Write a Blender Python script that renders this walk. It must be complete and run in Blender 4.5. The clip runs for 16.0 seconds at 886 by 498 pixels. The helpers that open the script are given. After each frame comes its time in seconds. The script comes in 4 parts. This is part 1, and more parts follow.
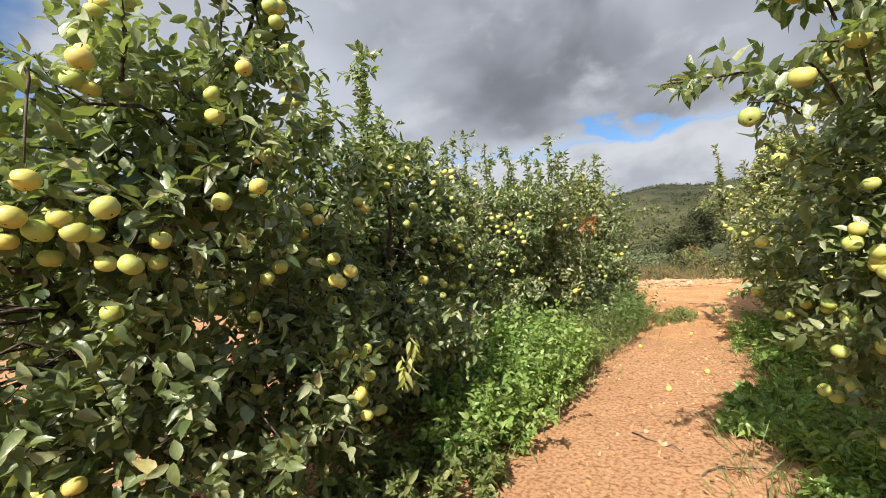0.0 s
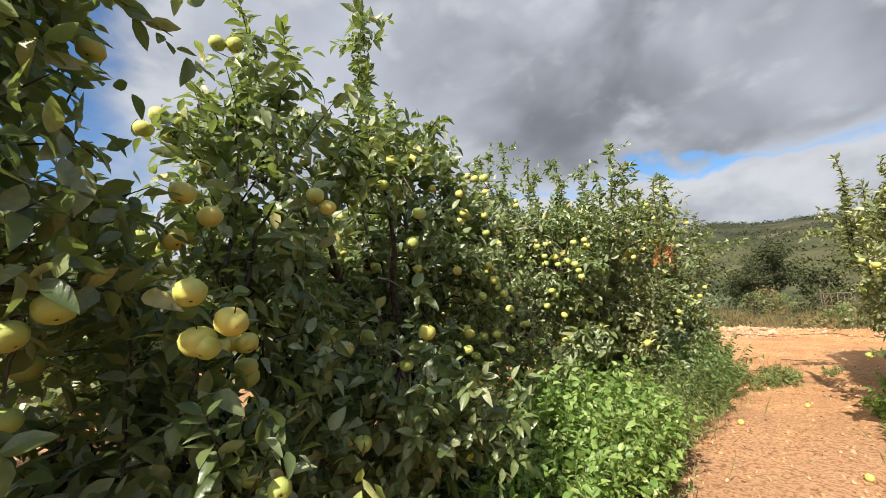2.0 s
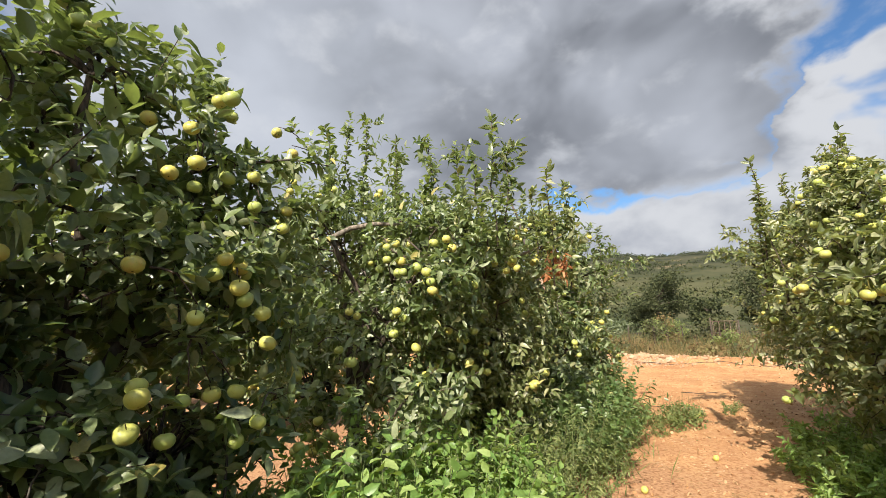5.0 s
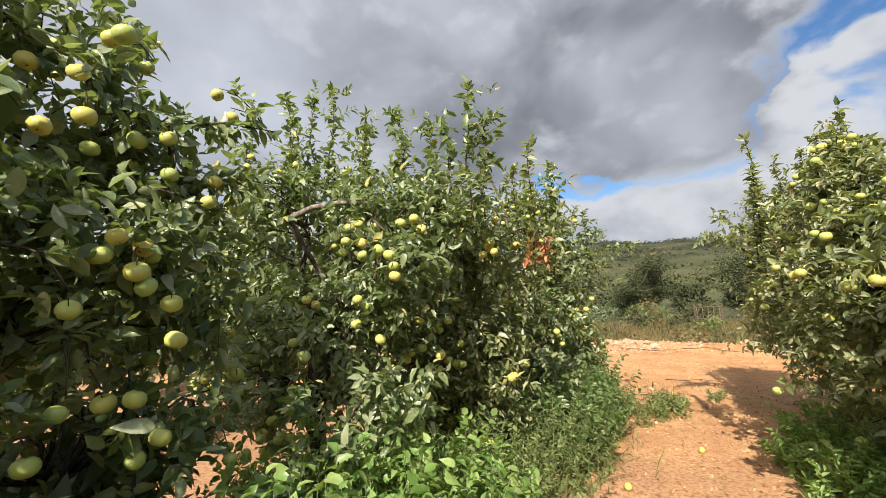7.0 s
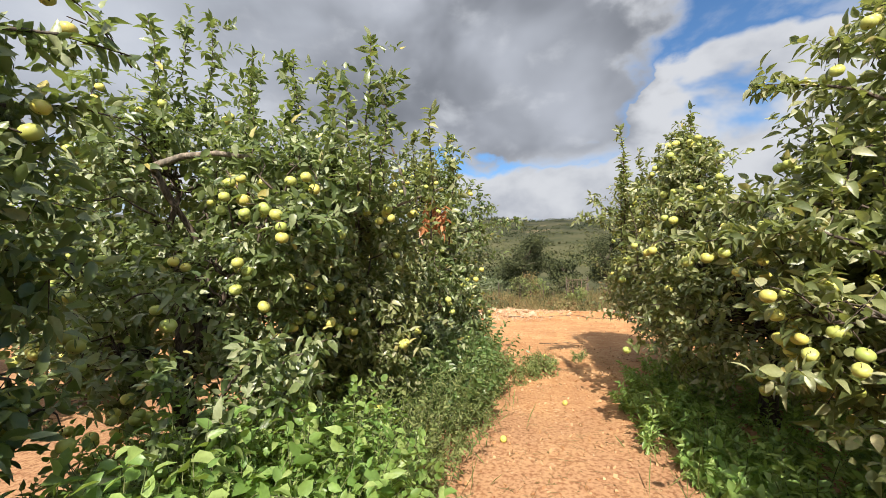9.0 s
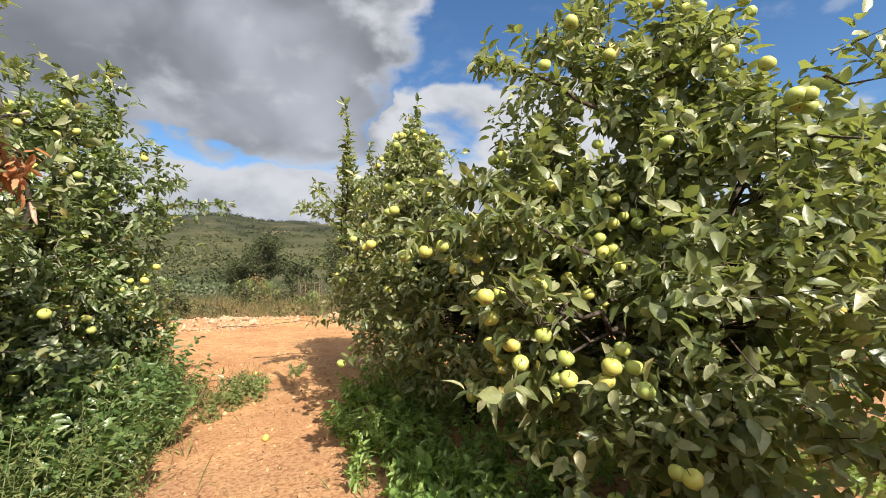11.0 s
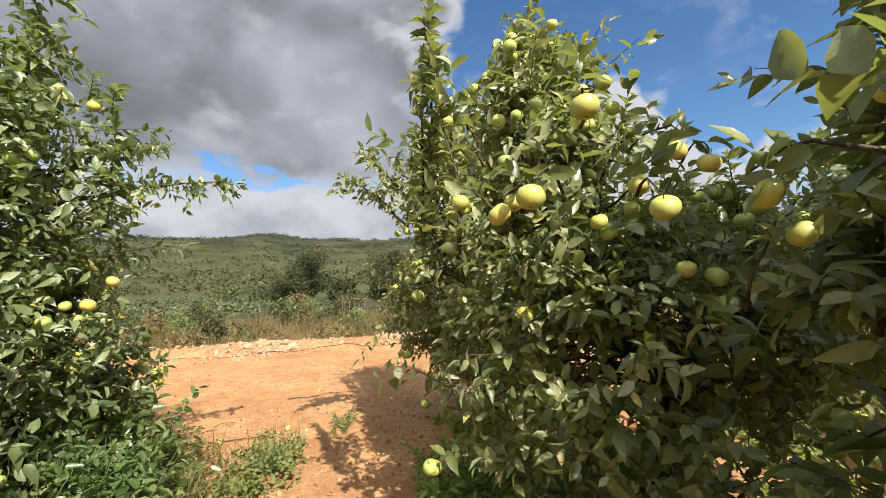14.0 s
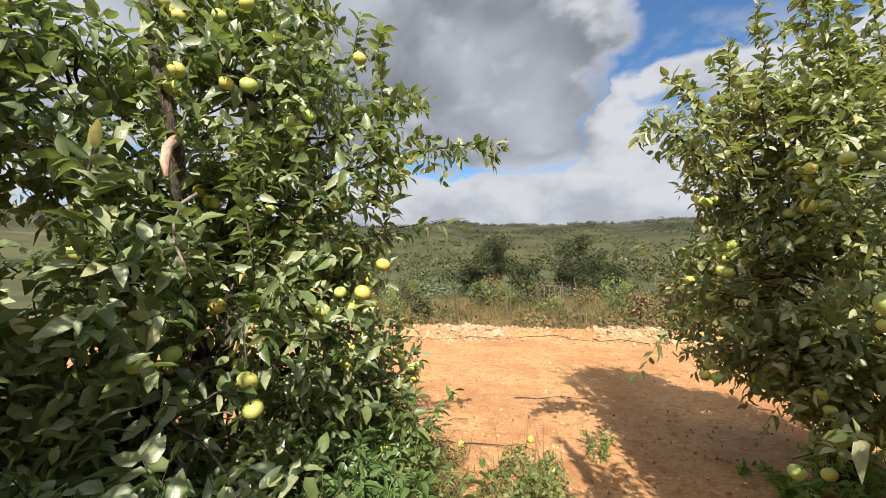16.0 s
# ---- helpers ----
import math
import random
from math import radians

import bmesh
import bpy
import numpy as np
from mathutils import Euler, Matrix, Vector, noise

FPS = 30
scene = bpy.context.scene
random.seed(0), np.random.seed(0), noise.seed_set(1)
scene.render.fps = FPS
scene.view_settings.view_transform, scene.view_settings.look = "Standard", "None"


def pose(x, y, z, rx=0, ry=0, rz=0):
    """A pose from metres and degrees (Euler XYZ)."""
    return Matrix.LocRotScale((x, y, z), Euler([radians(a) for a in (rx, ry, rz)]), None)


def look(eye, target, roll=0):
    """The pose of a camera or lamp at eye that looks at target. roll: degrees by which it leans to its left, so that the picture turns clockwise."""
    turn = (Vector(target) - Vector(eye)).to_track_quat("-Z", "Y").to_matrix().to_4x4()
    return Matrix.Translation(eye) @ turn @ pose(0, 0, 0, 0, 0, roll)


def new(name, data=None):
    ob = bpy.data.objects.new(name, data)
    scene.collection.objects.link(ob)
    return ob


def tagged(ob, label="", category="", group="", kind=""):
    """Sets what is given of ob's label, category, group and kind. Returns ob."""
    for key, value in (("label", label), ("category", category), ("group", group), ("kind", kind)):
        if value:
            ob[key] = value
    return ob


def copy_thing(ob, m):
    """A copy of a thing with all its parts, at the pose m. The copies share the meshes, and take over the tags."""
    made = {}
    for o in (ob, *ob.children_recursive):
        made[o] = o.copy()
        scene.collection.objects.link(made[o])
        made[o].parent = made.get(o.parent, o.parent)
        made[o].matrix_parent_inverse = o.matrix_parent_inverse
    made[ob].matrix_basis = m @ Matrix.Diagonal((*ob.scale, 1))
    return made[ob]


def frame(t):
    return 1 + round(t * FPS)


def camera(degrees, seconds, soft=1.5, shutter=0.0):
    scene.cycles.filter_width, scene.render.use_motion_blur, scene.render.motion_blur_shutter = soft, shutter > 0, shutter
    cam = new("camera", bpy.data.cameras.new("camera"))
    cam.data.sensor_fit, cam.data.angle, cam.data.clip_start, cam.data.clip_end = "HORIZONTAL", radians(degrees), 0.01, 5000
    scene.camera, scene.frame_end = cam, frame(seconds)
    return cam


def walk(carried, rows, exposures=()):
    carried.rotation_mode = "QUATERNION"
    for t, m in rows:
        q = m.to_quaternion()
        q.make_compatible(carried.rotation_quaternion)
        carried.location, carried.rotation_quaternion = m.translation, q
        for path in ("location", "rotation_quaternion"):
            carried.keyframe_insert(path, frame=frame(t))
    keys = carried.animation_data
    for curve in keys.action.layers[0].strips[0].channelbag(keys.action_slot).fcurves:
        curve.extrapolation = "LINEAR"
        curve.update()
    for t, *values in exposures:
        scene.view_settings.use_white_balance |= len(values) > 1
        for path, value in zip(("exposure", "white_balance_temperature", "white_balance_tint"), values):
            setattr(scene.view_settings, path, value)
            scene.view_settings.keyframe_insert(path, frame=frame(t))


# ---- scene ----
cam = camera(94.3, 16.0, 0.5)
PATH = [
    (0, (1.301, -0.629, 1.62), (0.101, 0.97, 1.673), -4.9),
    (0.5, (1.131, -0.395, 1.614), (-0.267, 1.032, 1.715), -4.5),
    (1, (0.967, -0.109, 1.641), (-0.528, 1.211, 1.8), -4.1),
    (1.5, (0.783, 0.112, 1.616), (-0.676, 1.463, 1.827), -3.9),
    (2, (0.649, 0.384, 1.624), (-0.678, 1.86, 1.867), -3.5),
    (2.5, (0.618, 0.719, 1.594), (-0.561, 2.31, 1.873), -3.2),
    (3, (0.551, 1.007, 1.601), (-0.501, 2.681, 1.902), -3.0),
    (3.5, (0.425, 1.319, 1.611), (-0.564, 3.026, 1.94), -2.9),
    (4, (0.38, 1.513, 1.604), (-0.617, 3.212, 1.948), -3.0),
    (4.2, (0.413, 1.627, 1.603), (-0.599, 3.317, 1.946), -2.9),
    (6.3, (0.373, 2.362, 1.594), (-0.656, 4.052, 1.887), -2.1),
    (6.5, (0.368, 2.378, 1.596), (-0.655, 4.072, 1.885), -2.2),
    (7, (0.356, 2.36, 1.606), (-0.634, 4.079, 1.862), -2.5),
    (7.5, (0.339, 2.367, 1.602), (-0.593, 4.124, 1.814), -2.7),
    (8, (0.327, 2.411, 1.584), (-0.516, 4.217, 1.748), -2.7),
    (8.5, (0.324, 2.409, 1.583), (-0.398, 4.27, 1.708), -2.2),
    (9, (0.33, 2.411, 1.586), (-0.208, 4.335, 1.682), -1.2),
    (9.5, (0.395, 2.485, 1.574), (0.113, 4.463, 1.654), -0.3),
    (10, (0.486, 2.721, 1.566), (0.547, 4.719, 1.642), 0.8),
    (10.2, (0.521, 2.833, 1.56), (0.747, 4.819, 1.632), 0.7),
    (12.3, (0.633, 4.137, 1.484), (1.474, 5.946, 1.629), -1.5),
    (12.5, (0.606, 4.272, 1.481), (1.366, 6.116, 1.626), -1.8),
    (13, (0.558, 4.607, 1.492), (1.166, 6.508, 1.63), -2.1),
    (13.5, (0.612, 4.889, 1.501), (1.158, 6.808, 1.648), -2.0),
    (14, (0.608, 5.193, 1.492), (1.093, 7.127, 1.653), -2.0),
    (14.5, (0.535, 5.473, 1.51), (0.875, 7.436, 1.689), -1.9),
    (15, (0.447, 5.694, 1.518), (0.474, 7.686, 1.69), -1.4),
    (15.5, (0.231, 5.895, 1.507), (-0.024, 7.874, 1.635), -0.7),
    (16, (-0.041, 6.075, 1.529), (-0.396, 8.04, 1.637), -0.4),
]
EXPOSURES = [(0.0, 0.87), (16.0, 0.87)]
walk(cam, [(t, look(eye, aim, roll)) for t, eye, aim, roll in PATH], EXPOSURES)

# ---- light ----
SUN_FROM = Vector((0.21, -1.0, 0.93)).normalized()
sun = new("sun", bpy.data.lights.new("sun", "SUN"))
sun.data.energy, sun.data.angle, sun.data.color = 5.0, radians(0.5), (1.0, 0.93, 0.82)
sun.matrix_world = look(SUN_FROM * 50, (0, 0, 0))


def calc(tree, op, a, b=None, c=None, clamp=False):
    n = tree.nodes.new("ShaderNodeMath")
    n.operation, n.use_clamp = op, clamp
    for i, v in enumerate((a, b, c)):
        if v is None:
            continue
        if isinstance(v, (int, float)):
            n.inputs[i].default_value = v
        else:
            tree.links.new(v, n.inputs[i])
    return n.outputs[0]


def smooth(tree, value, lo, hi, out_lo=0.0, out_hi=1.0):
    n = tree.nodes.new("ShaderNodeMapRange")
    n.interpolation_type = "SMOOTHSTEP"
    tree.links.new(value, n.inputs[0])
    for i, v in zip((1, 2, 3, 4), (lo, hi, out_lo, out_hi)):
        n.inputs[i].default_value = v
    return n.outputs[0]


def blend(tree, fac, a, b, how="MIX"):
    n = tree.nodes.new("ShaderNodeMix")
    n.data_type, n.blend_type = "RGBA", how
    for socket, v in ((n.inputs[0], fac), (n.inputs[6], a), (n.inputs[7], b)):
        if isinstance(v, (int, float)):
            socket.default_value = v
        elif isinstance(v, tuple):
            socket.default_value = (*v, 1.0)
        else:
            tree.links.new(v, socket)
    return n.outputs[2]


def noise_tex(tree, vec, scale, detail=4.0, rough=0.55, distortion=0.0):
    n = tree.nodes.new("ShaderNodeTexNoise")
    n.inputs["Scale"].default_value, n.inputs["Detail"].default_value = scale, detail
    n.inputs["Roughness"].default_value, n.inputs["Distortion"].default_value = rough, distortion
    if vec is not None:
        tree.links.new(vec, n.inputs["Vector"])
    return n.outputs["Fac"]


# Sky: a broken deck of grey cloud, blue to the right, white cumulus along the horizon.
world = bpy.data.worlds.new("sky")
scene.world = world
world.use_nodes = True
wt = world.node_tree
sky = wt.nodes.new("ShaderNodeTexSky")
sky.sky_type, sky.sun_disc = "NISHITA", False
sky.sun_elevation, sky.sun_rotation = radians(42.3), radians(168.1)
sky.air_density, sky.dust_density, sky.ozone_density = 1.0, 0.1, 4.0
ray = wt.nodes.new("ShaderNodeTexCoord").outputs["Generated"]
xyz = wt.nodes.new("ShaderNodeSeparateXYZ")
wt.links.new(ray, xyz.inputs[0])
dx, dy, dz = xyz.outputs
azim = calc(wt, "MULTIPLY", calc(wt, "ARCTAN2", dx, dy), 57.2958)
elev = calc(wt, "MULTIPLY", calc(wt, "ARCSINE", dz), 57.2958)
puff_vec = wt.nodes.new("ShaderNodeCombineXYZ")
wt.links.new(calc(wt, "MULTIPLY", azim, 0.058), puff_vec.inputs[0])
wt.links.new(calc(wt, "MULTIPLY", elev, 0.092), puff_vec.inputs[1])
n_large = noise_tex(wt, puff_vec.outputs[0], 0.75, 4.0, 0.45, 0.3)
n_fine = noise_tex(wt, puff_vec.outputs[0], 1.9, 6.0, 0.5, 0.15)
n_mid = noise_tex(wt, puff_vec.outputs[0], 0.9, 5.0, 0.5, 0.2)
wobble = calc(wt, "MULTIPLY", calc(wt, "SUBTRACT", n_fine, 0.5), 26.0)
az_w = calc(wt, "ADD", azim, wobble)
el_w = calc(wt, "ADD", elev, calc(wt, "MULTIPLY", wobble, 0.35))
deck = smooth(wt, calc(wt, "SUBTRACT", az_w, calc(wt, "MULTIPLY", calc(wt, "SUBTRACT", elev, 18.0), 0.45)), 12.5, 7.0)
deck = calc(wt, "MULTIPLY", deck, smooth(wt, az_w, -88.0, -74.0))
away_from_view = smooth(wt, calc(wt, "ABSOLUTE", azim), 95.0, 125.0)
gap = calc(wt, "ADD", calc(wt, "POWER", calc(wt, "DIVIDE", calc(wt, "ADD", calc(wt, "ADD", az_w, 11.5), calc(wt, "MULTIPLY", calc(wt, "SUBTRACT", elev, 14.8), 1.6)), 5.4), 2.0),
           calc(wt, "POWER", calc(wt, "DIVIDE", calc(wt, "SUBTRACT", el_w, 14.6), 2.1), 2.0))
deck = calc(wt, "MULTIPLY", deck, smooth(wt, gap, 0.6, 1.5))
deck = calc(wt, "MULTIPLY", deck, smooth(wt, el_w, 11.0, 15.0))
heap = calc(wt, "MULTIPLY", smooth(wt, az_w, 5.0, 15.0, 0.0, 11.5), smooth(wt, azim, 50.0, 38.0))
el_top = calc(wt, "SUBTRACT", el_w, heap)
cumulus = calc(wt, "MULTIPLY", smooth(wt, el_top, 13.6, 12.2), smooth(wt, az_w, 62.0, 50.0))
cumulus = calc(wt, "MULTIPLY", cumulus, smooth(wt, n_mid, 0.30, 0.40))
scatter = calc(wt, "MULTIPLY", smooth(wt, n_fine, 0.54, 0.66), smooth(wt, elev, 34.0, 14.0, 0.0, 0.9))
broken = calc(wt, "MULTIPLY", away_from_view, smooth(wt, n_mid, 0.32, 0.46))
high = smooth(wt, calc(wt, "ADD", n_large, calc(wt, "MULTIPLY", calc(wt, "SUBTRACT", n_fine, 0.5), 0.3)), 0.60, 0.72)
cover = calc(wt, "MAXIMUM", calc(wt, "MAXIMUM", calc(wt, "MAXIMUM", deck, broken), cumulus), calc(wt, "MAXIMUM", scatter, calc(wt, "MULTIPLY", high, 0.35)))
dark = blend(wt, smooth(wt, n_large, 0.32, 0.66), (0.112, 0.121, 0.140), (0.275, 0.292, 0.33))
dark = blend(wt, smooth(wt, az_w, -24.0, -52.0, 0.0, 0.5), dark, (0.36, 0.385, 0.435))
dark = blend(wt, smooth(wt, n_fine, 0.50, 0.74, 0.0, 0.6), dark, (0.39, 0.405, 0.435))
lit = blend(wt, smooth(wt, calc(wt, "ADD", n_fine, smooth(wt, elev, 5.0, 14.0, -0.07, 0.09)), 0.30, 0.62), (0.245, 0.26, 0.295), (0.375, 0.386, 0.41))
is_lit = smooth(wt, el_w, 16.0, 12.5)
is_lit = calc(wt, "MAXIMUM", is_lit, smooth(wt, az_w, 8.0, 16.0))
cloud = blend(wt, is_lit, dark, lit)
# Bright white cloud out of view behind the camera, added to fill shaded leaves.
cloud = blend(wt, away_from_view, cloud, (1.0, 0.99, 0.96))
blue = wt.nodes.new("ShaderNodeVectorMath")
blue.operation = "SCALE"
wt.links.new(sky.outputs[0], blue.inputs[0])
blue.inputs["Scale"].default_value = 0.085
vivid = wt.nodes.new("ShaderNodeHueSaturation")
vivid.inputs["Saturation"].default_value = 1.12
wt.links.new(blue.outputs[0], vivid.inputs["Color"])
total = blend(wt, cover, vivid.outputs[0], cloud)
wt.links.new(total, wt.nodes["Background"].inputs[0])
wt.nodes["Background"].inputs[1].default_value = 1.0

# ---- materials ----
def material(name, rough=0.7, spec=0.3):
    m = bpy.data.materials.new(name)
    m.use_nodes = True
    t = m.node_tree
    b = t.nodes["Principled BSDF"]
    b.inputs["Roughness"].default_value = rough
    b.inputs["Specular IOR Level"].default_value = spec
    return m, t, b


def bump(t, b, value, strength, distance):
    n = t.nodes.new("ShaderNodeBump")
    n.inputs["Strength"].default_value, n.inputs["Distance"].default_value = strength, distance
    t.links.new(value, n.inputs["Height"])
    t.links.new(n.outputs[0], b.inputs["Normal"])


def place(t):
    return t.nodes.new("ShaderNodeNewGeometry").outputs["Position"]


def island(t):
    return t.nodes.new("ShaderNodeNewGeometry").outputs["Random Per Island"]


def leaf_material(name, stops, rough=0.5, spec=0.45, through_share=0.35, glow=(0.34, 0.43, 0.10)):
    """Leaves whose colour differs from blade to blade, with light passing through them."""
    m, t, b = material(name, rough, spec)
    ramp = t.nodes.new("ShaderNodeValToRGB")
    t.links.new(island(t), ramp.inputs[0])
    e = ramp.color_ramp.elements
    while len(e) < len(stops):
        e.new(0.5)
    for el, (p, c) in zip(e, stops):
        el.position, el.color = p, (*c, 1)
    patchy = noise_tex(t, place(t), 2.5, 3.0)
    col = blend(t, smooth(t, patchy, 0.35, 0.7, 0.0, 0.35), ramp.outputs[0], (0.16, 0.17, 0.05))
    mottled = noise_tex(t, place(t), 60.0, 2.0)
    col = blend(t, smooth(t, mottled, 0.3, 0.75, 0.0, 0.3), col, (0.02, 0.04, 0.012))
    t.links.new(col, b.inputs["Base Color"])
    bump(t, b, noise_tex(t, place(t), 90.0, 2.0), 0.35, 0.004)
    tr = t.nodes.new("ShaderNodeBsdfTranslucent")
    tr.inputs[0].default_value = (*glow, 1)
    mix = t.nodes.new("ShaderNodeMixShader")
    mix.inputs[0].default_value = through_share
    t.links.new(b.outputs[0], mix.inputs[1])
    t.links.new(tr.outputs[0], mix.inputs[2])
    t.links.new(mix.outputs[0], t.nodes["Material Output"].inputs[0])
    return m


# Pale stops: leaf undersides, doubling as painted highlights on single apple leaves.
M_LEAF = leaf_material("apple_leaf", [(0.0, (0.045, 0.074, 0.029)), (0.32, (0.095, 0.134, 0.050)), (0.58, (0.174, 0.218, 0.087)), (0.78, (0.302, 0.336, 0.185)), (0.97, (0.403, 0.420, 0.258)), (1.0, (0.560, 0.448, 0.134))], 0.37, 0.56, 0.25, (0.36, 0.46, 0.09))
M_LEAF_OLIVE = leaf_material("olive_apple_leaf", [(0.0, (0.060, 0.083, 0.032)), (0.32, (0.121, 0.149, 0.054)), (0.58, (0.230, 0.253, 0.098)), (0.78, (0.356, 0.362, 0.201)), (0.95, (0.448, 0.437, 0.259)), (1.0, (0.575, 0.460, 0.172))], 0.38, 0.55, 0.27, (0.42, 0.47, 0.10))
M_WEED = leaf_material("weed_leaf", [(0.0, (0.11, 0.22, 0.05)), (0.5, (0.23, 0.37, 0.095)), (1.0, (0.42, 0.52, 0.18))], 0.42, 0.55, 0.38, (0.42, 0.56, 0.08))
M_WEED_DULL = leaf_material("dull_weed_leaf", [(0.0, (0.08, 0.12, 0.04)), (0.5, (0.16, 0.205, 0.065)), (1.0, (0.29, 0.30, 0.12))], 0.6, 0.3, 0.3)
M_NETTLE = leaf_material("dark_green_weed_leaf", [(0.0, (0.05, 0.095, 0.03)), (0.5, (0.095, 0.17, 0.05)), (1.0, (0.20, 0.29, 0.11))], 0.36, 0.6, 0.28, (0.30, 0.44, 0.08))
M_DARK_LEAF = leaf_material("dark_foliage", [(0.0, (0.018, 0.024, 0.013)), (0.6, (0.038, 0.046, 0.022)), (1.0, (0.085, 0.09, 0.045))], 0.65, 0.2, 0.1, (0.06, 0.08, 0.03))
M_SCRUB = leaf_material("hill_scrub", [(0.0, (0.018, 0.026, 0.02)), (0.5, (0.032, 0.04, 0.028)), (1.0, (0.06, 0.064, 0.042))], 0.9, 0.1, 0.1, (0.1, 0.13, 0.05))
M_SILVER = leaf_material("silvery_leaf", [(0.0, (0.065, 0.08, 0.045)), (0.5, (0.11, 0.13, 0.08)), (1.0, (0.18, 0.20, 0.135))], 0.7, 0.2, 0.15)
M_DRY = leaf_material("dry_grass", [(0.0, (0.14, 0.095, 0.045)), (0.5, (0.23, 0.17, 0.085)), (0.8, (0.16, 0.15, 0.06)), (1.0, (0.33, 0.26, 0.15))], 0.85, 0.1, 0.25, (0.3, 0.25, 0.11))
M_BRUSH = leaf_material("dry_brush", [(0.0, (0.13, 0.075, 0.04)), (0.4, (0.24, 0.15, 0.075)), (0.75, (0.16, 0.15, 0.06)), (1.0, (0.34, 0.25, 0.14))], 0.9, 0.1, 0.2, (0.26, 0.19, 0.09))
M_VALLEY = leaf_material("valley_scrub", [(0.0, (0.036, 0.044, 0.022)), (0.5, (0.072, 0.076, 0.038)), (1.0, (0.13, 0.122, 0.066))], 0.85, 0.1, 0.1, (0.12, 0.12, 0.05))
M_RUST = leaf_material("withered_leaf", [(0.0, (0.46, 0.16, 0.07)), (0.6, (0.62, 0.27, 0.14)), (1.0, (0.68, 0.38, 0.21))], 0.8, 0.1, 0.35, (0.65, 0.25, 0.09))
M_PALE = leaf_material("yellowing_leaf", [(0.0, (0.25, 0.32, 0.07)), (0.6, (0.42, 0.44, 0.12)), (1.0, (0.55, 0.52, 0.2))], 0.6, 0.3, 0.3, (0.5, 0.5, 0.08))
M_LITTER = leaf_material("leaf_litter", [(0.0, (0.14, 0.06, 0.035)), (0.5, (0.28, 0.14, 0.075)), (0.9, (0.42, 0.24, 0.13)), (1.0, (0.58, 0.42, 0.26))], 0.9, 0.1, 0.05)


def bark(name, a, c):
    m, t, b = material(name, 0.85, 0.2)
    p = place(t)
    stretch = t.nodes.new("ShaderNodeMapping")
    stretch.inputs["Scale"].default_value = (1, 1, 0.25)
    t.links.new(p, stretch.inputs[0])
    grain = noise_tex(t, stretch.outputs[0], 55.0, 6.0)
    col = blend(t, smooth(t, grain, 0.35, 0.65), a, c)
    col = blend(t, smooth(t, noise_tex(t, p, 7.0, 3.0), 0.5, 0.7, 0.0, 0.4), col, (0.16, 0.15, 0.13))
    t.links.new(col, b.inputs["Base Color"])
    bump(t, b, grain, 0.8, 0.01)
    return m


M_BARK = bark("apple_bark", (0.035, 0.026, 0.02), (0.12, 0.09, 0.07))
M_BOUGH = bark("pale_bark", (0.11, 0.09, 0.07), (0.27, 0.22, 0.17))
M_STUB = bark("cut_wood", (0.32, 0.19, 0.13), (0.5, 0.34, 0.25))
M_STEM = bark("green_stem", (0.09, 0.13, 0.04), (0.2, 0.21, 0.09))

M_APPLE, t, b = material("apple_skin", 0.42, 0.4)
info = t.nodes.new("ShaderNodeObjectInfo").outputs["Random"]
col = blend(t, calc(t, "POWER", info, 1.1), (0.34, 0.41, 0.10), (0.58, 0.49, 0.11))
near_obj = t.nodes.new("ShaderNodeTexCoord").outputs["Object"]
col = blend(t, smooth(t, noise_tex(t, near_obj, 22.0, 3.0), 0.4, 0.7, 0.0, 0.55), col, (0.44, 0.46, 0.16))
speck = noise_tex(t, near_obj, 260.0, 1.0)
col = blend(t, smooth(t, speck, 0.68, 0.74, 0.0, 0.5), col, (0.20, 0.17, 0.06))
blush = calc(t, "MULTIPLY", smooth(t, noise_tex(t, near_obj, 16.0, 2.0), 0.52, 0.72), smooth(t, info, 0.6, 1.0, 0.0, 0.55))
col = blend(t, blush, col, (0.62, 0.33, 0.08))
t.links.new(col, b.inputs["Base Color"])
b.inputs["Subsurface Weight"].default_value = 0.08
b.inputs["Subsurface Radius"].default_value = (0.02, 0.02, 0.005)
M_CALYX = bark("apple_calyx", (0.04, 0.03, 0.015), (0.12, 0.09, 0.04))

def stone_material(name, light, dark, stain):
    m, t, b = material(name, 0.9, 0.15)
    info = t.nodes.new("ShaderNodeObjectInfo").outputs["Random"]
    p = place(t)
    tone = calc(t, "FRACT", calc(t, "ADD", calc(t, "MULTIPLY", info, 3.7), island(t)))
    col = blend(t, tone, light, dark)
    col = blend(t, smooth(t, noise_tex(t, p, 9.0, 5.0), 0.42, 0.65, 0.0, 0.6), col, stain)
    t.links.new(col, b.inputs["Base Color"])
    bump(t, b, noise_tex(t, p, 40.0, 5.0), 0.5, 0.012)
    return m


M_STONE = stone_material("limestone", (0.47, 0.345, 0.235), (0.34, 0.20, 0.115), (0.42, 0.245, 0.125))
M_PEBBLE = stone_material("soil_coloured_stone", (0.52, 0.34, 0.19), (0.30, 0.15, 0.07), (0.42, 0.235, 0.11))

M_HOSE, t, b = material("black_hose", 0.55, 0.3)
t.links.new(blend(t, noise_tex(t, place(t), 12.0, 3.0), (0.012, 0.012, 0.012), (0.07, 0.05, 0.04)), b.inputs["Base Color"])
M_METAL, t, b = material("rusted_metal", 0.7, 0.4)
t.links.new(blend(t, noise_tex(t, place(t), 14.0, 4.0), (0.10, 0.05, 0.03), (0.20, 0.15, 0.12)), b.inputs["Base Color"])
b.inputs["Metallic"].default_value = 0.1

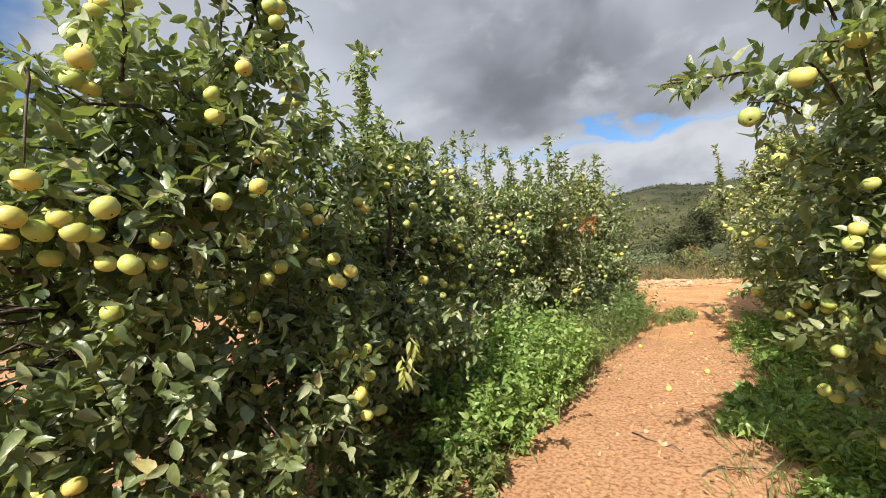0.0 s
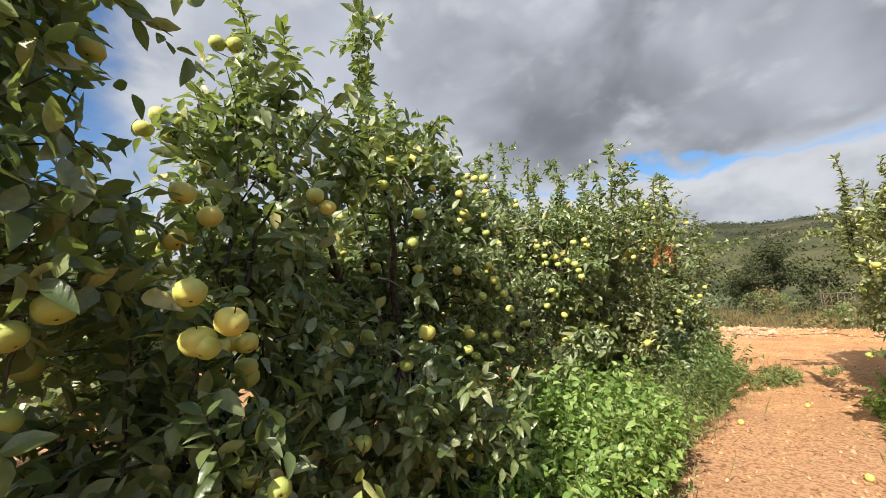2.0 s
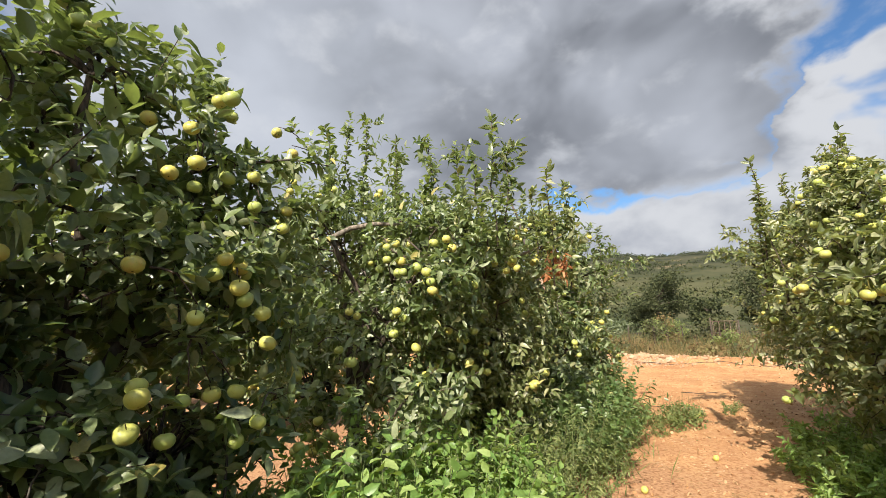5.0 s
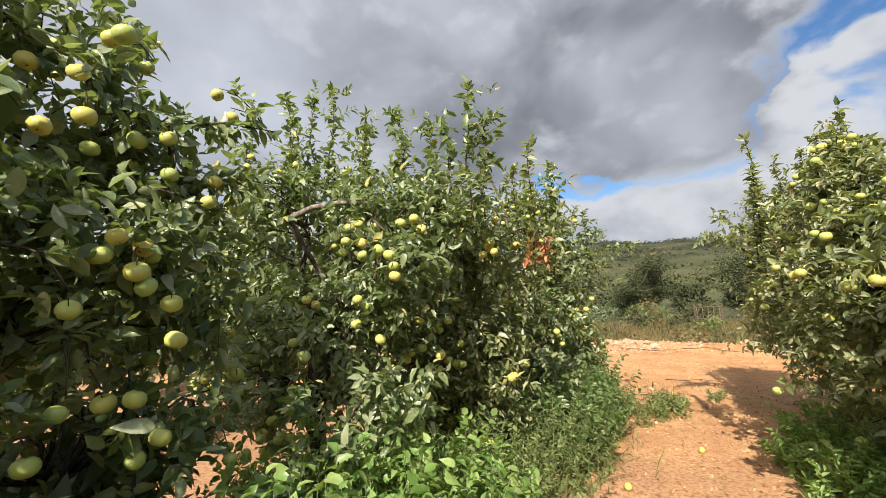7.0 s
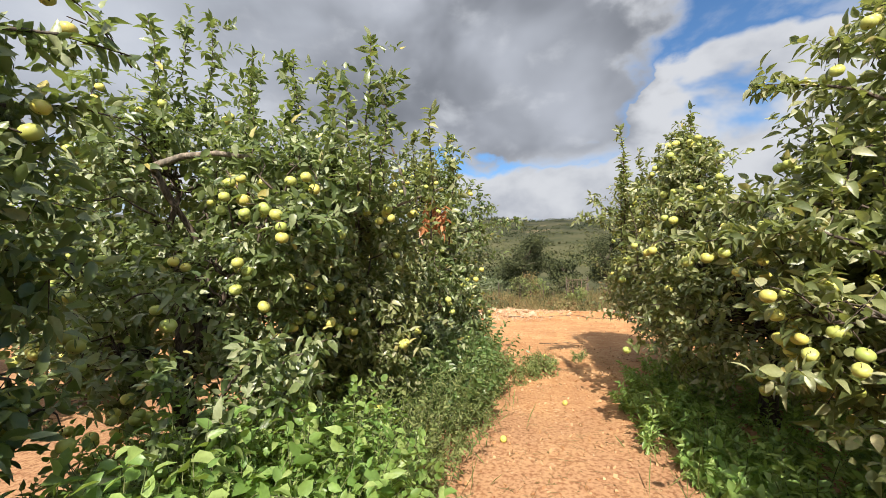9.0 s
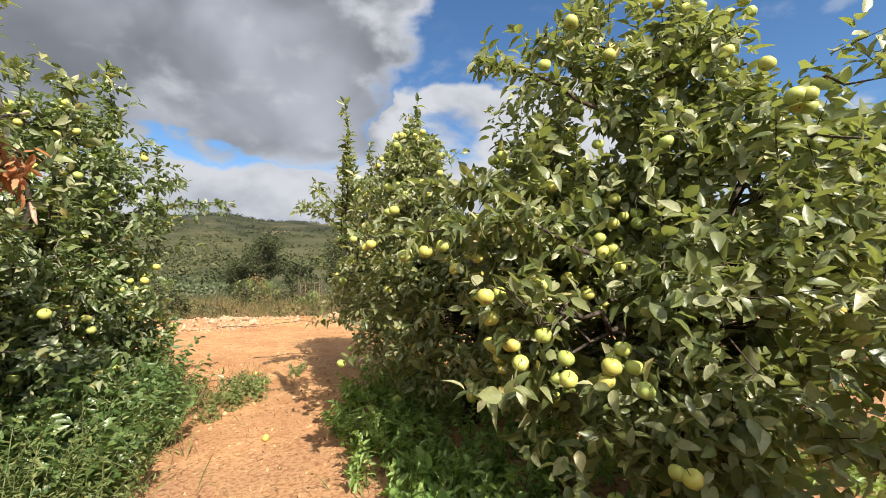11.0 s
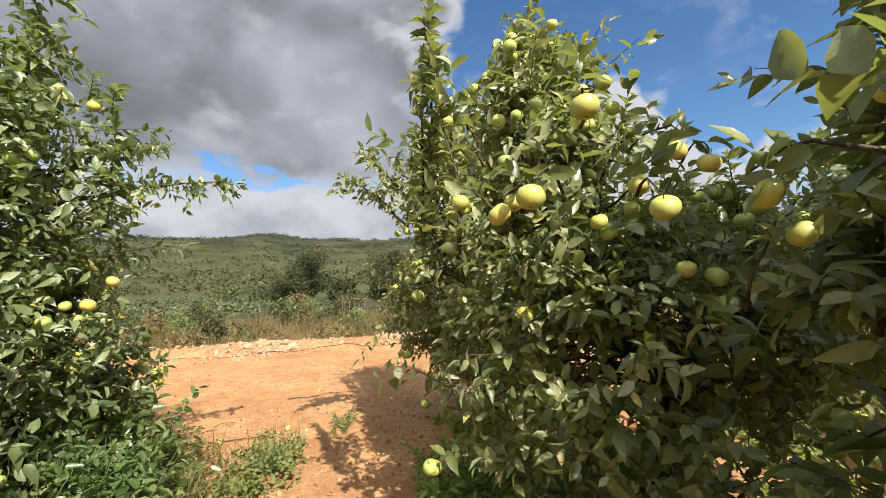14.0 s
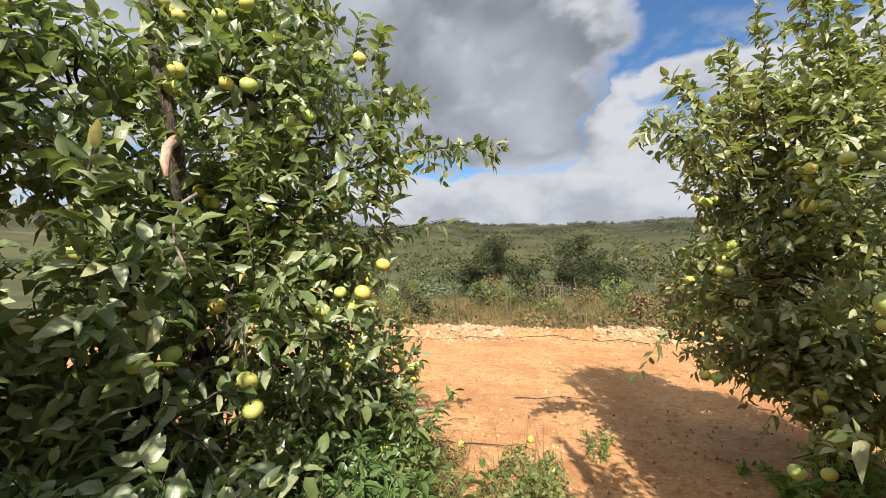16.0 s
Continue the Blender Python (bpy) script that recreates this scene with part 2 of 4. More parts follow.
# Soil: reddish lane, orange clearing, then dry verge, fields and wooded hills.
M_SOIL, t, b = material("soil", 0.95, 0.1)
p = place(t)
sx, sy, sz = (lambda n: (t.links.new(p, n.inputs[0]), n.outputs)[1])(t.nodes.new("ShaderNodeSeparateXYZ"))
grit = noise_tex(t, p, 30.0, 3.0, 0.55)
patch = noise_tex(t, p, 1.3, 5.0, 0.6)
broad = noise_tex(t, p, 0.28, 4.0)
col = blend(t, smooth(t, patch, 0.32, 0.68), (0.31, 0.15, 0.064), (0.46, 0.26, 0.118))
col = blend(t, smooth(t, broad, 0.4, 0.65, 0.0, 0.5), col, (0.47, 0.28, 0.134))
col = blend(t, smooth(t, grit, 0.46, 0.70, 0.0, 0.6), col, (0.33, 0.145, 0.06))
crumb = noise_tex(t, p, 110.0, 3.0, 0.7)
col = blend(t, smooth(t, crumb, 0.52, 0.68, 0.0, 0.4), col, (0.60, 0.39, 0.215))
gravel = calc(t, "MULTIPLY", smooth(t, noise_tex(t, p, 26.0, 3.0, 0.5), 0.58, 0.68), smooth(t, noise_tex(t, p, 2.2, 3.0), 0.44, 0.6))
col = blend(t, calc(t, "MULTIPLY", gravel, 0.75), col, (0.68, 0.47, 0.29))
clod = noise_tex(t, p, 7.5, 5.0, 0.62)
col = blend(t, smooth(t, clod, 0.48, 0.64, 0.0, 0.7), col, (0.30, 0.135, 0.055))
lane_y = calc(t, "ADD", sy, calc(t, "MULTIPLY", calc(t, "SUBTRACT", patch, 0.5), 5.0))
col = blend(t, smooth(t, lane_y, 10.0, 5.0, 0.0, 0.7), col, blend(t, smooth(t, grit, 0.40, 0.66), (0.39, 0.225, 0.13), (0.19, 0.09, 0.052)))
edge = calc(t, "ADD", sy, calc(t, "MULTIPLY", calc(t, "SUBTRACT", patch, 0.5), 2.5))
field_n = noise_tex(t, p, 0.06, 6.0, 0.6)
dry = blend(t, patch, (0.20, 0.115, 0.052), (0.32, 0.21, 0.105))
green = blend(t, smooth(t, field_n, 0.36, 0.62), (0.046, 0.052, 0.024), (0.082, 0.08, 0.04))
hill_n = noise_tex(t, p, 0.035, 4.0, 0.55)
wood = blend(t, smooth(t, hill_n, 0.40, 0.60), (0.026, 0.031, 0.019), (0.062, 0.06, 0.035))
wood = blend(t, smooth(t, noise_tex(t, p, 0.035, 5.0, 0.65), 0.60, 0.68, 0.0, 0.7), wood, (0.24, 0.18, 0.11))
away = calc(t, "SQRT", calc(t, "ADD", calc(t, "MULTIPLY", sx, sx), calc(t, "MULTIPLY", sy, sy)))
col = blend(t, smooth(t, edge, 16.3, 17.6), col, dry)
col = blend(t, smooth(t, away, 24.0, 38.0), col, green)
col = blend(t, smooth(t, away, 170.0, 330.0), col, wood)
t.links.new(col, b.inputs["Base Color"])
bump(t, b, calc(t, "ADD", calc(t, "ADD", grit, calc(t, "MULTIPLY", crumb, 0.35)), calc(t, "ADD", calc(t, "MULTIPLY", gravel, 0.8), calc(t, "MULTIPLY", clod, 0.8))), 0.28, 0.012)

# ---- mesh tools ----
rng = np.random.default_rng(7)


def solid(name, verts, tris, mat, parent=None, label="", smooth_shade=True, slots=None):
    """Triangles from arrays, as one mesh object."""
    me = bpy.data.meshes.new(name)
    verts, tris = np.asarray(verts, np.float32).reshape(-1, 3), np.asarray(tris, np.int32).reshape(-1, 3)
    me.vertices.add(len(verts))
    me.vertices.foreach_set("co", verts.ravel())
    me.loops.add(tris.size)
    me.loops.foreach_set("vertex_index", tris.ravel())
    me.polygons.add(len(tris))
    me.polygons.foreach_set("loop_start", np.arange(0, tris.size, 3, dtype=np.int32))
    me.polygons.foreach_set("use_smooth", np.full(len(tris), smooth_shade))
    for one in (mat if isinstance(mat, (list, tuple)) else [mat]):
        me.materials.append(one)
    if slots is not None:
        me.polygons.foreach_set("material_index", np.asarray(slots, np.int32))
    me.update(calc_edges=True)
    ob = new(name, me)
    if parent is not None:
        ob.parent = parent
        ob.matrix_parent_inverse = parent.matrix_basis.inverted()
    if label:
        tagged(ob, label)
    return ob


def base_of(name, x, y, z=0.0):
    e = new(name)
    e.location = (x, y, z)
    e.empty_display_size = 0.2
    e.matrix_basis = Matrix.Translation((x, y, z))
    return e


def unit(v):
    return v / np.maximum(np.linalg.norm(v, axis=-1, keepdims=True), 1e-9)


BLADE = (np.array([(0, 0, 0), (.5, 0, -.04), (1, 0, -.03), (.22, .40, .15), (.64, .40, .12), (.25, -.42, .11), (.61, -.38, .18)]),
         np.array([(0, 1, 3), (1, 4, 3), (1, 2, 4), (0, 5, 1), (1, 5, 6), (1, 6, 2)]))
LEAF = (np.array([(0, 0, 0), (.34, 0, -.05), (.68, 0, -.05), (1, 0, .02), (.10, .22, .05), (.32, .43, .15), (.60, .42, .13), (.85, .20, .06),
                  (.10, -.22, .04), (.35, -.44, .12), (.63, -.40, .16), (.86, -.18, .05)]),
        np.array([(0, 1, 4), (1, 5, 4), (1, 2, 5), (2, 6, 5), (2, 7, 6), (2, 3, 7), (0, 8, 1), (1, 8, 9), (1, 9, 2), (2, 9, 10), (2, 10, 11), (2, 11, 3)]))
FOLD = (np.array([(0, 0, 0), (1, 0, -.02), (.22, .44, .16), (.62, .42, .13), (.22, -.44, .13), (.62, -.42, .16)]), np.array([(0, 1, 3), (0, 3, 2), (0, 4, 5), (0, 5, 1)]))
KITE = (np.array([(0, 0, 0), (.45, .5, .1), (.45, -.5, .1), (1, 0, -.05)]), np.array([(0, 2, 1), (2, 3, 1)]))


def blades(shape, at, along, up, length, width, curl):
    """Vertices and triangles of many leaves: foot, direction, face, length, width and bend of each."""
    form, tri = shape
    along = unit(along)
    side = unit(np.cross(up, along))
    up = np.cross(along, side)
    u, v, w = form.T
    length, width, curl = (np.broadcast_to(a, len(at))[:, None] for a in (length, width, curl))
    fu = u[None] * length
    fw = w[None] * width - curl * (u[None] ** 2) * length
    verts = at[:, None] + fu[..., None] * along[:, None] + (v[None] * width)[..., None] * side[:, None] + fw[..., None] * up[:, None]
    tris = tri[None] + (np.arange(len(at)) * len(form))[:, None, None]
    return verts.reshape(-1, 3), tris.reshape(-1, 3)


def joined(pieces):
    verts, tris, n = [], [], 0
    for v, f in pieces:
        verts.append(np.asarray(v).reshape(-1, 3))
        tris.append(np.asarray(f).reshape(-1, 3) + n)
        n += len(verts[-1])
    return np.concatenate(verts), np.concatenate(tris)


def tube(points, radii, sides=7):
    """A tapered tube along a line of points, closed at its end."""
    p = np.asarray(points, float)
    n = len(p)
    d = unit(np.gradient(p, axis=0))
    ref = np.where(np.abs(d[:, 2:3]) > 0.9, np.array([[1.0, 0, 0]]), np.array([[0, 0, 1.0]]))
    a = unit(np.cross(d, ref))
    c = np.cross(d, a)
    ang = np.arange(sides) / sides * 2 * math.pi
    ring = np.cos(ang)[None, :, None] * a[:, None] + np.sin(ang)[None, :, None] * c[:, None]
    v = (p[:, None] + ring * np.asarray(radii, float)[:, None, None]).reshape(-1, 3)
    v = np.concatenate([v, p[-1:], p[:1]])
    tris = []
    for i in range(n - 1):
        for j in range(sides):
            k = (j + 1) % sides
            q, r = i * sides, (i + 1) * sides
            tris += [(q + j, r + j, r + k), (q + j, r + k, q + k)]
    for j in range(sides):
        k = (j + 1) % sides
        tris += [((n - 1) * sides + j, n * sides, (n - 1) * sides + k), (j, k, n * sides + 1)]
    return v, np.array(tris)


def bend(a, c, steps=7, sag=0.12, wild=0.05, r=None):
    """A line from a to c that bows upwards and wanders a little."""
    r = r or rng
    a, c = np.asarray(a, float), np.asarray(c, float)
    s = np.linspace(0, 1, steps)[:, None]
    line = a + (c - a) * s
    line[:, 2] += (np.sin(s[:, 0] * math.pi)) * sag
    line[1:-1] += r.normal(0, wild, (steps - 2, 3))
    return line


def rods(a, c, radius):
    """Many thin three-sided sticks from a to c."""
    d = unit(c - a)
    s1 = unit(np.cross(d, np.array([0.31, 0.23, 0.92])))
    s2 = np.cross(d, s1)
    ring = np.stack([s1, -0.5 * s1 + 0.87 * s2, -0.5 * s1 - 0.87 * s2], 1)
    radius = np.broadcast_to(radius, len(a))[:, None, None]
    v = np.concatenate([a[:, None] + ring * radius, c[:, None] + ring * radius * 0.5], 1)
    f = np.array([(0, 1, 4), (0, 4, 3), (1, 2, 5), (1, 5, 4), (2, 0, 3), (2, 3, 5)])
    return v.reshape(-1, 3), (f[None] + (np.arange(len(a)) * 6)[:, None, None]).reshape(-1, 3)


def rounded(v):
    return [tuple(float(c) for c in row) for row in v]


def foliage(at, way, length, count, size, r, shape=BLADE, slim=0.57, droop=0.22, face=None):
    """Leaves set round twigs: twig feet, directions and lengths, leaves a twig, leaf length."""
    n = len(at)
    way = unit(way)
    a = unit(np.cross(way, r.normal(0, 1, (n, 3))))
    c = np.cross(way, a)
    s = (np.arange(count) + 0.6) / count
    ang = np.arange(count)[None] * 2.4 + r.uniform(0, 6.28, (n, 1)) + r.normal(0, 0.3, (n, count))
    spot = at[:, None] + way[:, None] * (s[None, :, None] * np.reshape(length, (-1, 1, 1)))
    spot[..., 2] -= (s ** 2)[None] * 0.12 * np.reshape(length, (-1, 1))
    out = a[:, None] * np.cos(ang)[..., None] + c[:, None] * np.sin(ang)[..., None]
    lean = (0.35 + 0.7 * s)[None, :, None]
    along = out + way[:, None] * lean + r.normal(0, 0.28, (n, count, 3))
    along[..., 2] -= droop
    up = np.array([0, 0, 1.0]) + way[:, None] * 0.35 + r.normal(0, 0.7, (n, count, 3))
    if face is not None:
        up = up + face[:, None] * 0.5
    ln = size * r.uniform(0.55, 1.25, n * count)
    return blades(shape, spot.reshape(-1, 3), along.reshape(-1, 3), up.reshape(-1, 3), ln, ln * slim * r.uniform(0.75, 1.2, n * count), r.uniform(-0.2, 0.95, n * count))


def apple_mesh(name, seg=10, rings=7):
    """One apple of 7.2 cm: hollow at both ends, with stalk and dry calyx."""
    prof = []
    steps = [i / rings for i in range(rings)] + [0.965, 1.0]
    rings += 1
    for a in (math.pi * s for s in steps):
        rad = 0.036 * math.sin(a) * (1.0 + 0.05 * math.cos(a))
        z = 0.032 * math.cos(a) - 0.013 * math.exp(-(rad / 0.011) ** 2) * (1 if a < 1.57 else -0.6)
        prof.append((rad, z))
    v = [(0, 0, prof[0][1])]
    for rad, z in prof[1:-1]:
        for j in range(seg):
            q = 2 * math.pi * j / seg
            k = 1 + 0.025 * math.cos(5 * q) * (1 if z < 0 else 0.3)
            v.append((rad * math.cos(q) * k, rad * math.sin(q) * k, z))
    v.append((0, 0, prof[-1][1]))
    f, slot = [], []
    for j in range(seg):
        f.append((0, 1 + j, 1 + (j + 1) % seg)); slot.append(0)
    for i in range(rings - 2):
        for j in range(seg):
            q, w_ = 1 + i * seg, 1 + (i + 1) * seg
            k = (j + 1) % seg
            f += [(q + j, w_ + j, w_ + k), (q + j, w_ + k, q + k)]; slot += [0, 0]
    q = 1 + (rings - 2) * seg
    for j in range(seg):
        f.append((q + j, len(v) - 1, q + (j + 1) % seg)); slot.append(1)
    sv, sf = tube([(0, 0, prof[0][1]), (0.002, 0, 0.033), (0.005, 0.001, 0.045)], (0.0016, 0.0014, 0.0018), 4)
    f += [tuple(int(x) + len(v) for x in row) for row in sf]
    slot += [1] * len(sf)
    v += rounded(sv)
    ob = solid(name, v, f, [M_APPLE, M_CALYX], slots=slot)
    me = ob.data
    bpy.data.objects.remove(ob)
    return me


APPLE = apple_mesh("apple")
APPLE_FAR = apple_mesh("apple_small", 8, 4)


def hang_apple(x, y, z, parent, r, size=1.0, far=False):
    ob = new("apple", APPLE_FAR if far else APPLE)
    ob.parent = parent
    tilt = pose(x, y, z, r.normal(0, 22), r.normal(0, 22), r.uniform(0, 360))
    ob.matrix_parent_inverse = parent.matrix_basis.inverted()
    ob.matrix_basis = tilt @ Matrix.Scale(size * r.uniform(0.86, 1.12), 4)
    return ob


def apple_tree(x, y, lobes, seed, label, twigs=2000, leaf=0.069, shoots=(), tips=(), apples=90, fruit=(), trunk_top=0.9, per=8, shape=BLADE, far=False, bare=0.4, mat=None):
    """An orchard tree. lobes: centre and radii of the masses of its crown; shoots: tops of upright water shoots with
    their lengths; tips: ends of long side branches with their lengths; fruit: apples with places of their own."""
    r = np.random.default_rng(seed)
    tree = tagged(base_of("apple_tree", x, y), label, "tree", "apple trees of the orchard rows")
    C, R = np.array([l[:3] for l in lobes], float), np.array([l[3:] for l in lobes], float)
    area = (R[:, 0] * R[:, 2] + R[:, 1] * R[:, 2] + R[:, 0] * R[:, 1])
    off = Vector((seed * 3.1, seed * 1.7, 0))

    def sample(n, lo, hi):
        i = r.choice(len(C), n, p=area / area.sum())
        u = unit(r.normal(0, 1, (n, 3)))
        rad = lo + (hi - lo) * r.uniform(0, 1, n) ** 0.55
        p = C[i] + R[i] * u * rad[:, None]
        bumps = np.array([noise.noise(Vector(q) * 1.5 + off) for q in p])
        fine = np.array([noise.noise(Vector(q) * 4.6 + off) for q in p])
        p = C[i] + (p - C[i]) * (1 + 0.34 * bumps + 0.16 * fine)[:, None]
        f = np.min(np.linalg.norm((p[:, None] - C[None]) / R[None], axis=2), axis=1)
        holes = np.array([noise.noise(Vector(q) * 2.3 - off) + 0.6 * noise.noise(Vector(q) * 6.2 - off) for q in p])
        keep = (f > lo * 0.86) & (holes > (-0.20 if far else -0.10)) & (p[:, 2] > bare + 0.15 * bumps)
        nrm = unit((p - C[i]) / R[i] ** 2)
        return p[keep], nrm[keep]

    p1, n1 = sample(int(twigs * 1.5), 0.64, 1.03)
    p2, n2 = sample(int(twigs * 0.36), 0.25, 0.72)
    for c in np.array(fruit, float).reshape(-1, 3):
        toward = unit(np.array([0.45 - c[0], -1.3, 0.0]))
        for step in (0.1, 0.24, 0.38):
            clear = ((p1 - c - toward * step) ** 2).sum(1) > 0.017
            p1, n1 = p1[clear], n1[clear]
    p, nrm = np.concatenate([p1, p2]), np.concatenate([n1, n2])
    way = nrm * 0.8 + r.normal(0, 0.55, p.shape) + np.array([0, 0, 0.25])
    way = unit(way)
    ln = r.uniform(0.12, 0.32, len(p))
    foot = p - way * ln[:, None] * 0.6
    k = len(p1)
    masses = [foliage(foot[:k], way[:k], ln[:k], per, leaf, r, shape, face=nrm[:k]), foliage(foot[k:], way[k:], ln[k:], 6, leaf * 1.3, r, KITE if far else FOLD, 0.66)]
    sticks = [rods(foot[::3], (foot + way * ln[:, None] * 0.8)[::3], 0.003)]

    # longer sprays that break the outline
    if not far:
        q, nq = sample(95, 0.86, 1.0)
        w2 = unit(nq * 0.9 + r.normal(0, 0.4, q.shape) + np.array([0, 0, 0.35]))
        l2 = r.uniform(0.22, 0.48, len(q))
        masses.append(foliage(q, w2, l2, 14, leaf * 1.05, r, shape, droop=0.1))
        sticks.append(rods(q, q + w2 * l2[:, None] * 0.8, 0.003))

    # trunk and limbs
    fork = np.array([x + r.normal(0, 0.05), y + r.normal(0, 0.05), trunk_top])
    crotch = bend((x, y, -0.08), fork, 8, 0.0, 0.02, r)
    solid("trunk", *tube(crotch, np.linspace(0.085, 0.062, 8) * (1 + 0.5 * np.exp(-np.arange(8) * 1.2)), 10), M_BARK, tree, "dark rough apple bark")
    nodes = [fork]
    ends = [C[i] + R[i] * np.array([r.uniform(-.45, .45), r.uniform(-.45, .45), r.uniform(0.35, 0.8)]) for i in range(len(C))]
    for e in ends:
        line = bend(fork, e, 9, 0.1, 0.045, r)
        solid("limb", *tube(line, np.linspace(0.036, 0.01, 9), 7), M_BARK, tree)
        nodes += list(line[2:])
    nodes = np.array(nodes)
    pick = r.permutation(len(p))[: max(30, len(p) // 14)]
    twig_lines = []
    for i in pick:
        q = foot[i]
        below = nodes[np.argmin(np.linalg.norm(nodes - q, axis=1) + 0.6 * np.maximum(nodes[:, 2] - q[2], 0))]
        twig_lines.append(tube(bend(below, q, 5, 0.06, 0.03, r), np.linspace(0.011, 0.0035, 5), 4))
    shoots = list(shoots)
    for i in range(0 if far else len(C)):
        for _ in range(1 if len(shoots) > 8 else 2):
            g = r.uniform(-0.6, 0.6, 2)
            shoots.append((C[i][0] + R[i][0] * g[0], C[i][1] + R[i][1] * g[1], C[i][2] + R[i][2] * (1.0 - 0.4 * (g ** 2).sum()) + r.uniform(0.15, 0.4), 0.55))
    for tx, ty, tz, tl in shoots:
        top = np.array([tx, ty, tz])
        low = top - np.array([r.normal(0, 0.06), r.normal(0, 0.06), tl])
        low[2] -= 0.3
        line = bend(low, top, 6, 0.0, 0.02, r)
        twig_lines.append(tube(line, np.linspace(0.009, 0.003, 6), 4))
        for a, c in zip(line[:-1], line[1:]):
            seg = np.linalg.norm(c - a)
            k = max(5, int(seg / 0.0115))
            masses.append(foliage(a[None], (c - a)[None], np.array([seg]), k, leaf * r.uniform(0.95, 1.3), r, shape, 0.55, droop=0.2))
            for _ in range(int(r.choice([0, 0, 1, 1, 2, 3]))):
                side = unit(r.normal(0, 1, (1, 3)) * np.array([1, 1, 0.2]) + np.array([0, 0, 0.7]))
                masses.append(foliage((a + c)[None] / 2, side, np.array([r.uniform(0.1, 0.34)]), 12, leaf * 1.05, r, shape, 0.56, droop=0.1))
    for tx, ty, tz, bx, by, bz in tips:
        line = bend((bx, by, bz), (tx, ty, tz), 7, 0.05, 0.012, r)
        twig_lines.append(tube(line, np.linspace(0.013, 0.003, 7), 5))
        for a, c in zip(line[1:-1], line[2:]):
            seg = np.linalg.norm(c - a)
            k = max(4, int(seg / 0.014))
            masses.append(foliage(a[None], (c - a)[None], np.array([seg]), k, leaf, r, shape, droop=-0.1))
            side = unit(r.normal(0, 1, (3, 3)) + unit(c - a) * 0.8)
            masses.append(foliage(np.repeat(a[None], 3, 0), side, r.uniform(0.08, 0.2, 3), 7, leaf, r, shape))
    for c in np.array(fruit, float).reshape(-1, 3):
        hook = c + np.array([r.normal(0, 0.012), r.normal(0, 0.012), 0.05])
        back = foot[np.argmin(((foot - hook - np.array([0, 0, 0.06])) ** 2).sum(1))]
        if np.linalg.norm(back - hook) > 0.3:
            back = hook + unit(back - hook) * 0.3
        line = bend(back, hook, 5, 0.05, 0.008, r)
        twig_lines.append(tube(line, np.linspace(0.006, 0.0025, 5), 4))
        spur = unit(r.normal(0, 0.5, (2, 3)) + unit(hook - back) * 0.4 + np.array([0, 0, 0.5]))
        masses.append(foliage(np.repeat(line[2:3], 2, 0), spur, np.array([0.1, 0.13]), 6, leaf * 1.05, r, shape, droop=0.1))
    tagged(solid("branchwork", *joined(sticks + twig_lines), M_BARK, tree), kind="stuff")
    tagged(solid("crown", *joined(masses), mat or M_LEAF, tree, "green apple leaves in dense clusters"), kind="stuff")

    # fruit, in clusters of one to four
    left = int(apples * (1 if far else 1.85)) - len(fruit)
    while left > 0:
        q, nq = sample(12, 0.98, 1.12)
        for c in q:
            if np.min(((p - c) ** 2).sum(1)) > 0.016:
                continue
            for _ in range(int(r.choice([1, 1, 2, 2, 3, 4]))):
                o = r.normal(0, 0.045, 3)
                if left > 0 and c[2] > 0.35:
                    hang_apple(c[0] + o[0], c[1] + o[1], c[2] + o[2] - 0.05, tree, r, far=far)
                    left -= 1
    for c in fruit:
        hang_apple(*c, tree, r)
    return tree

# ---- ground ----
def lift(x, y):
    """Height of the ground: level orchard, a low stone bank, falling fields and a ring of hills."""
    d = math.hypot(x, y - 5)
    z = 0.022 * noise.noise(Vector((x * 0.9, y * 0.9, 0))) + 0.008 * noise.noise(Vector((x * 4, y * 4, 3)))
    row = math.exp(-((abs(x - 0.3) - 2.3) / 0.8) ** 2) * 0.05
    z += row if -40 < y < 10 else 0.0
    z += 0.18 * math.exp(-((y - 16.0 - 0.35 * noise.noise(Vector((x * 0.35, 1, 2)))) / 0.55) ** 2) * (1 if abs(x) < 40 else 0)
    if d > 13:
        z -= 0.026 * (min(d, 90) - 13)
    if d > 60:
        s = min(max((d - 60) / 400, 0), 1)
        az = math.atan2(x, y)
        crest = 50 + 9 * noise.noise(Vector((az * 2.3, 4, 1))) + 4 * noise.noise(Vector((az * 9, 2, 7)))
        z += s * s * (3 - 2 * s) * crest + s * 5 * noise.noise(Vector((x * 0.012, y * 0.012, 9)))
        if d > 470:
            z -= (d - 470) * 0.03
    return z


def graded(lo, hi, near_lo, near_hi, fine, growth):
    out = list(np.arange(near_lo, near_hi, fine))
    s, v = fine, out[-1]
    while v < hi:
        s *= growth
        v += s
        out.append(v)
    s, v = fine, near_lo
    while v > lo:
        s *= growth
        v -= s
        out.insert(0, v)
    return np.array(out)


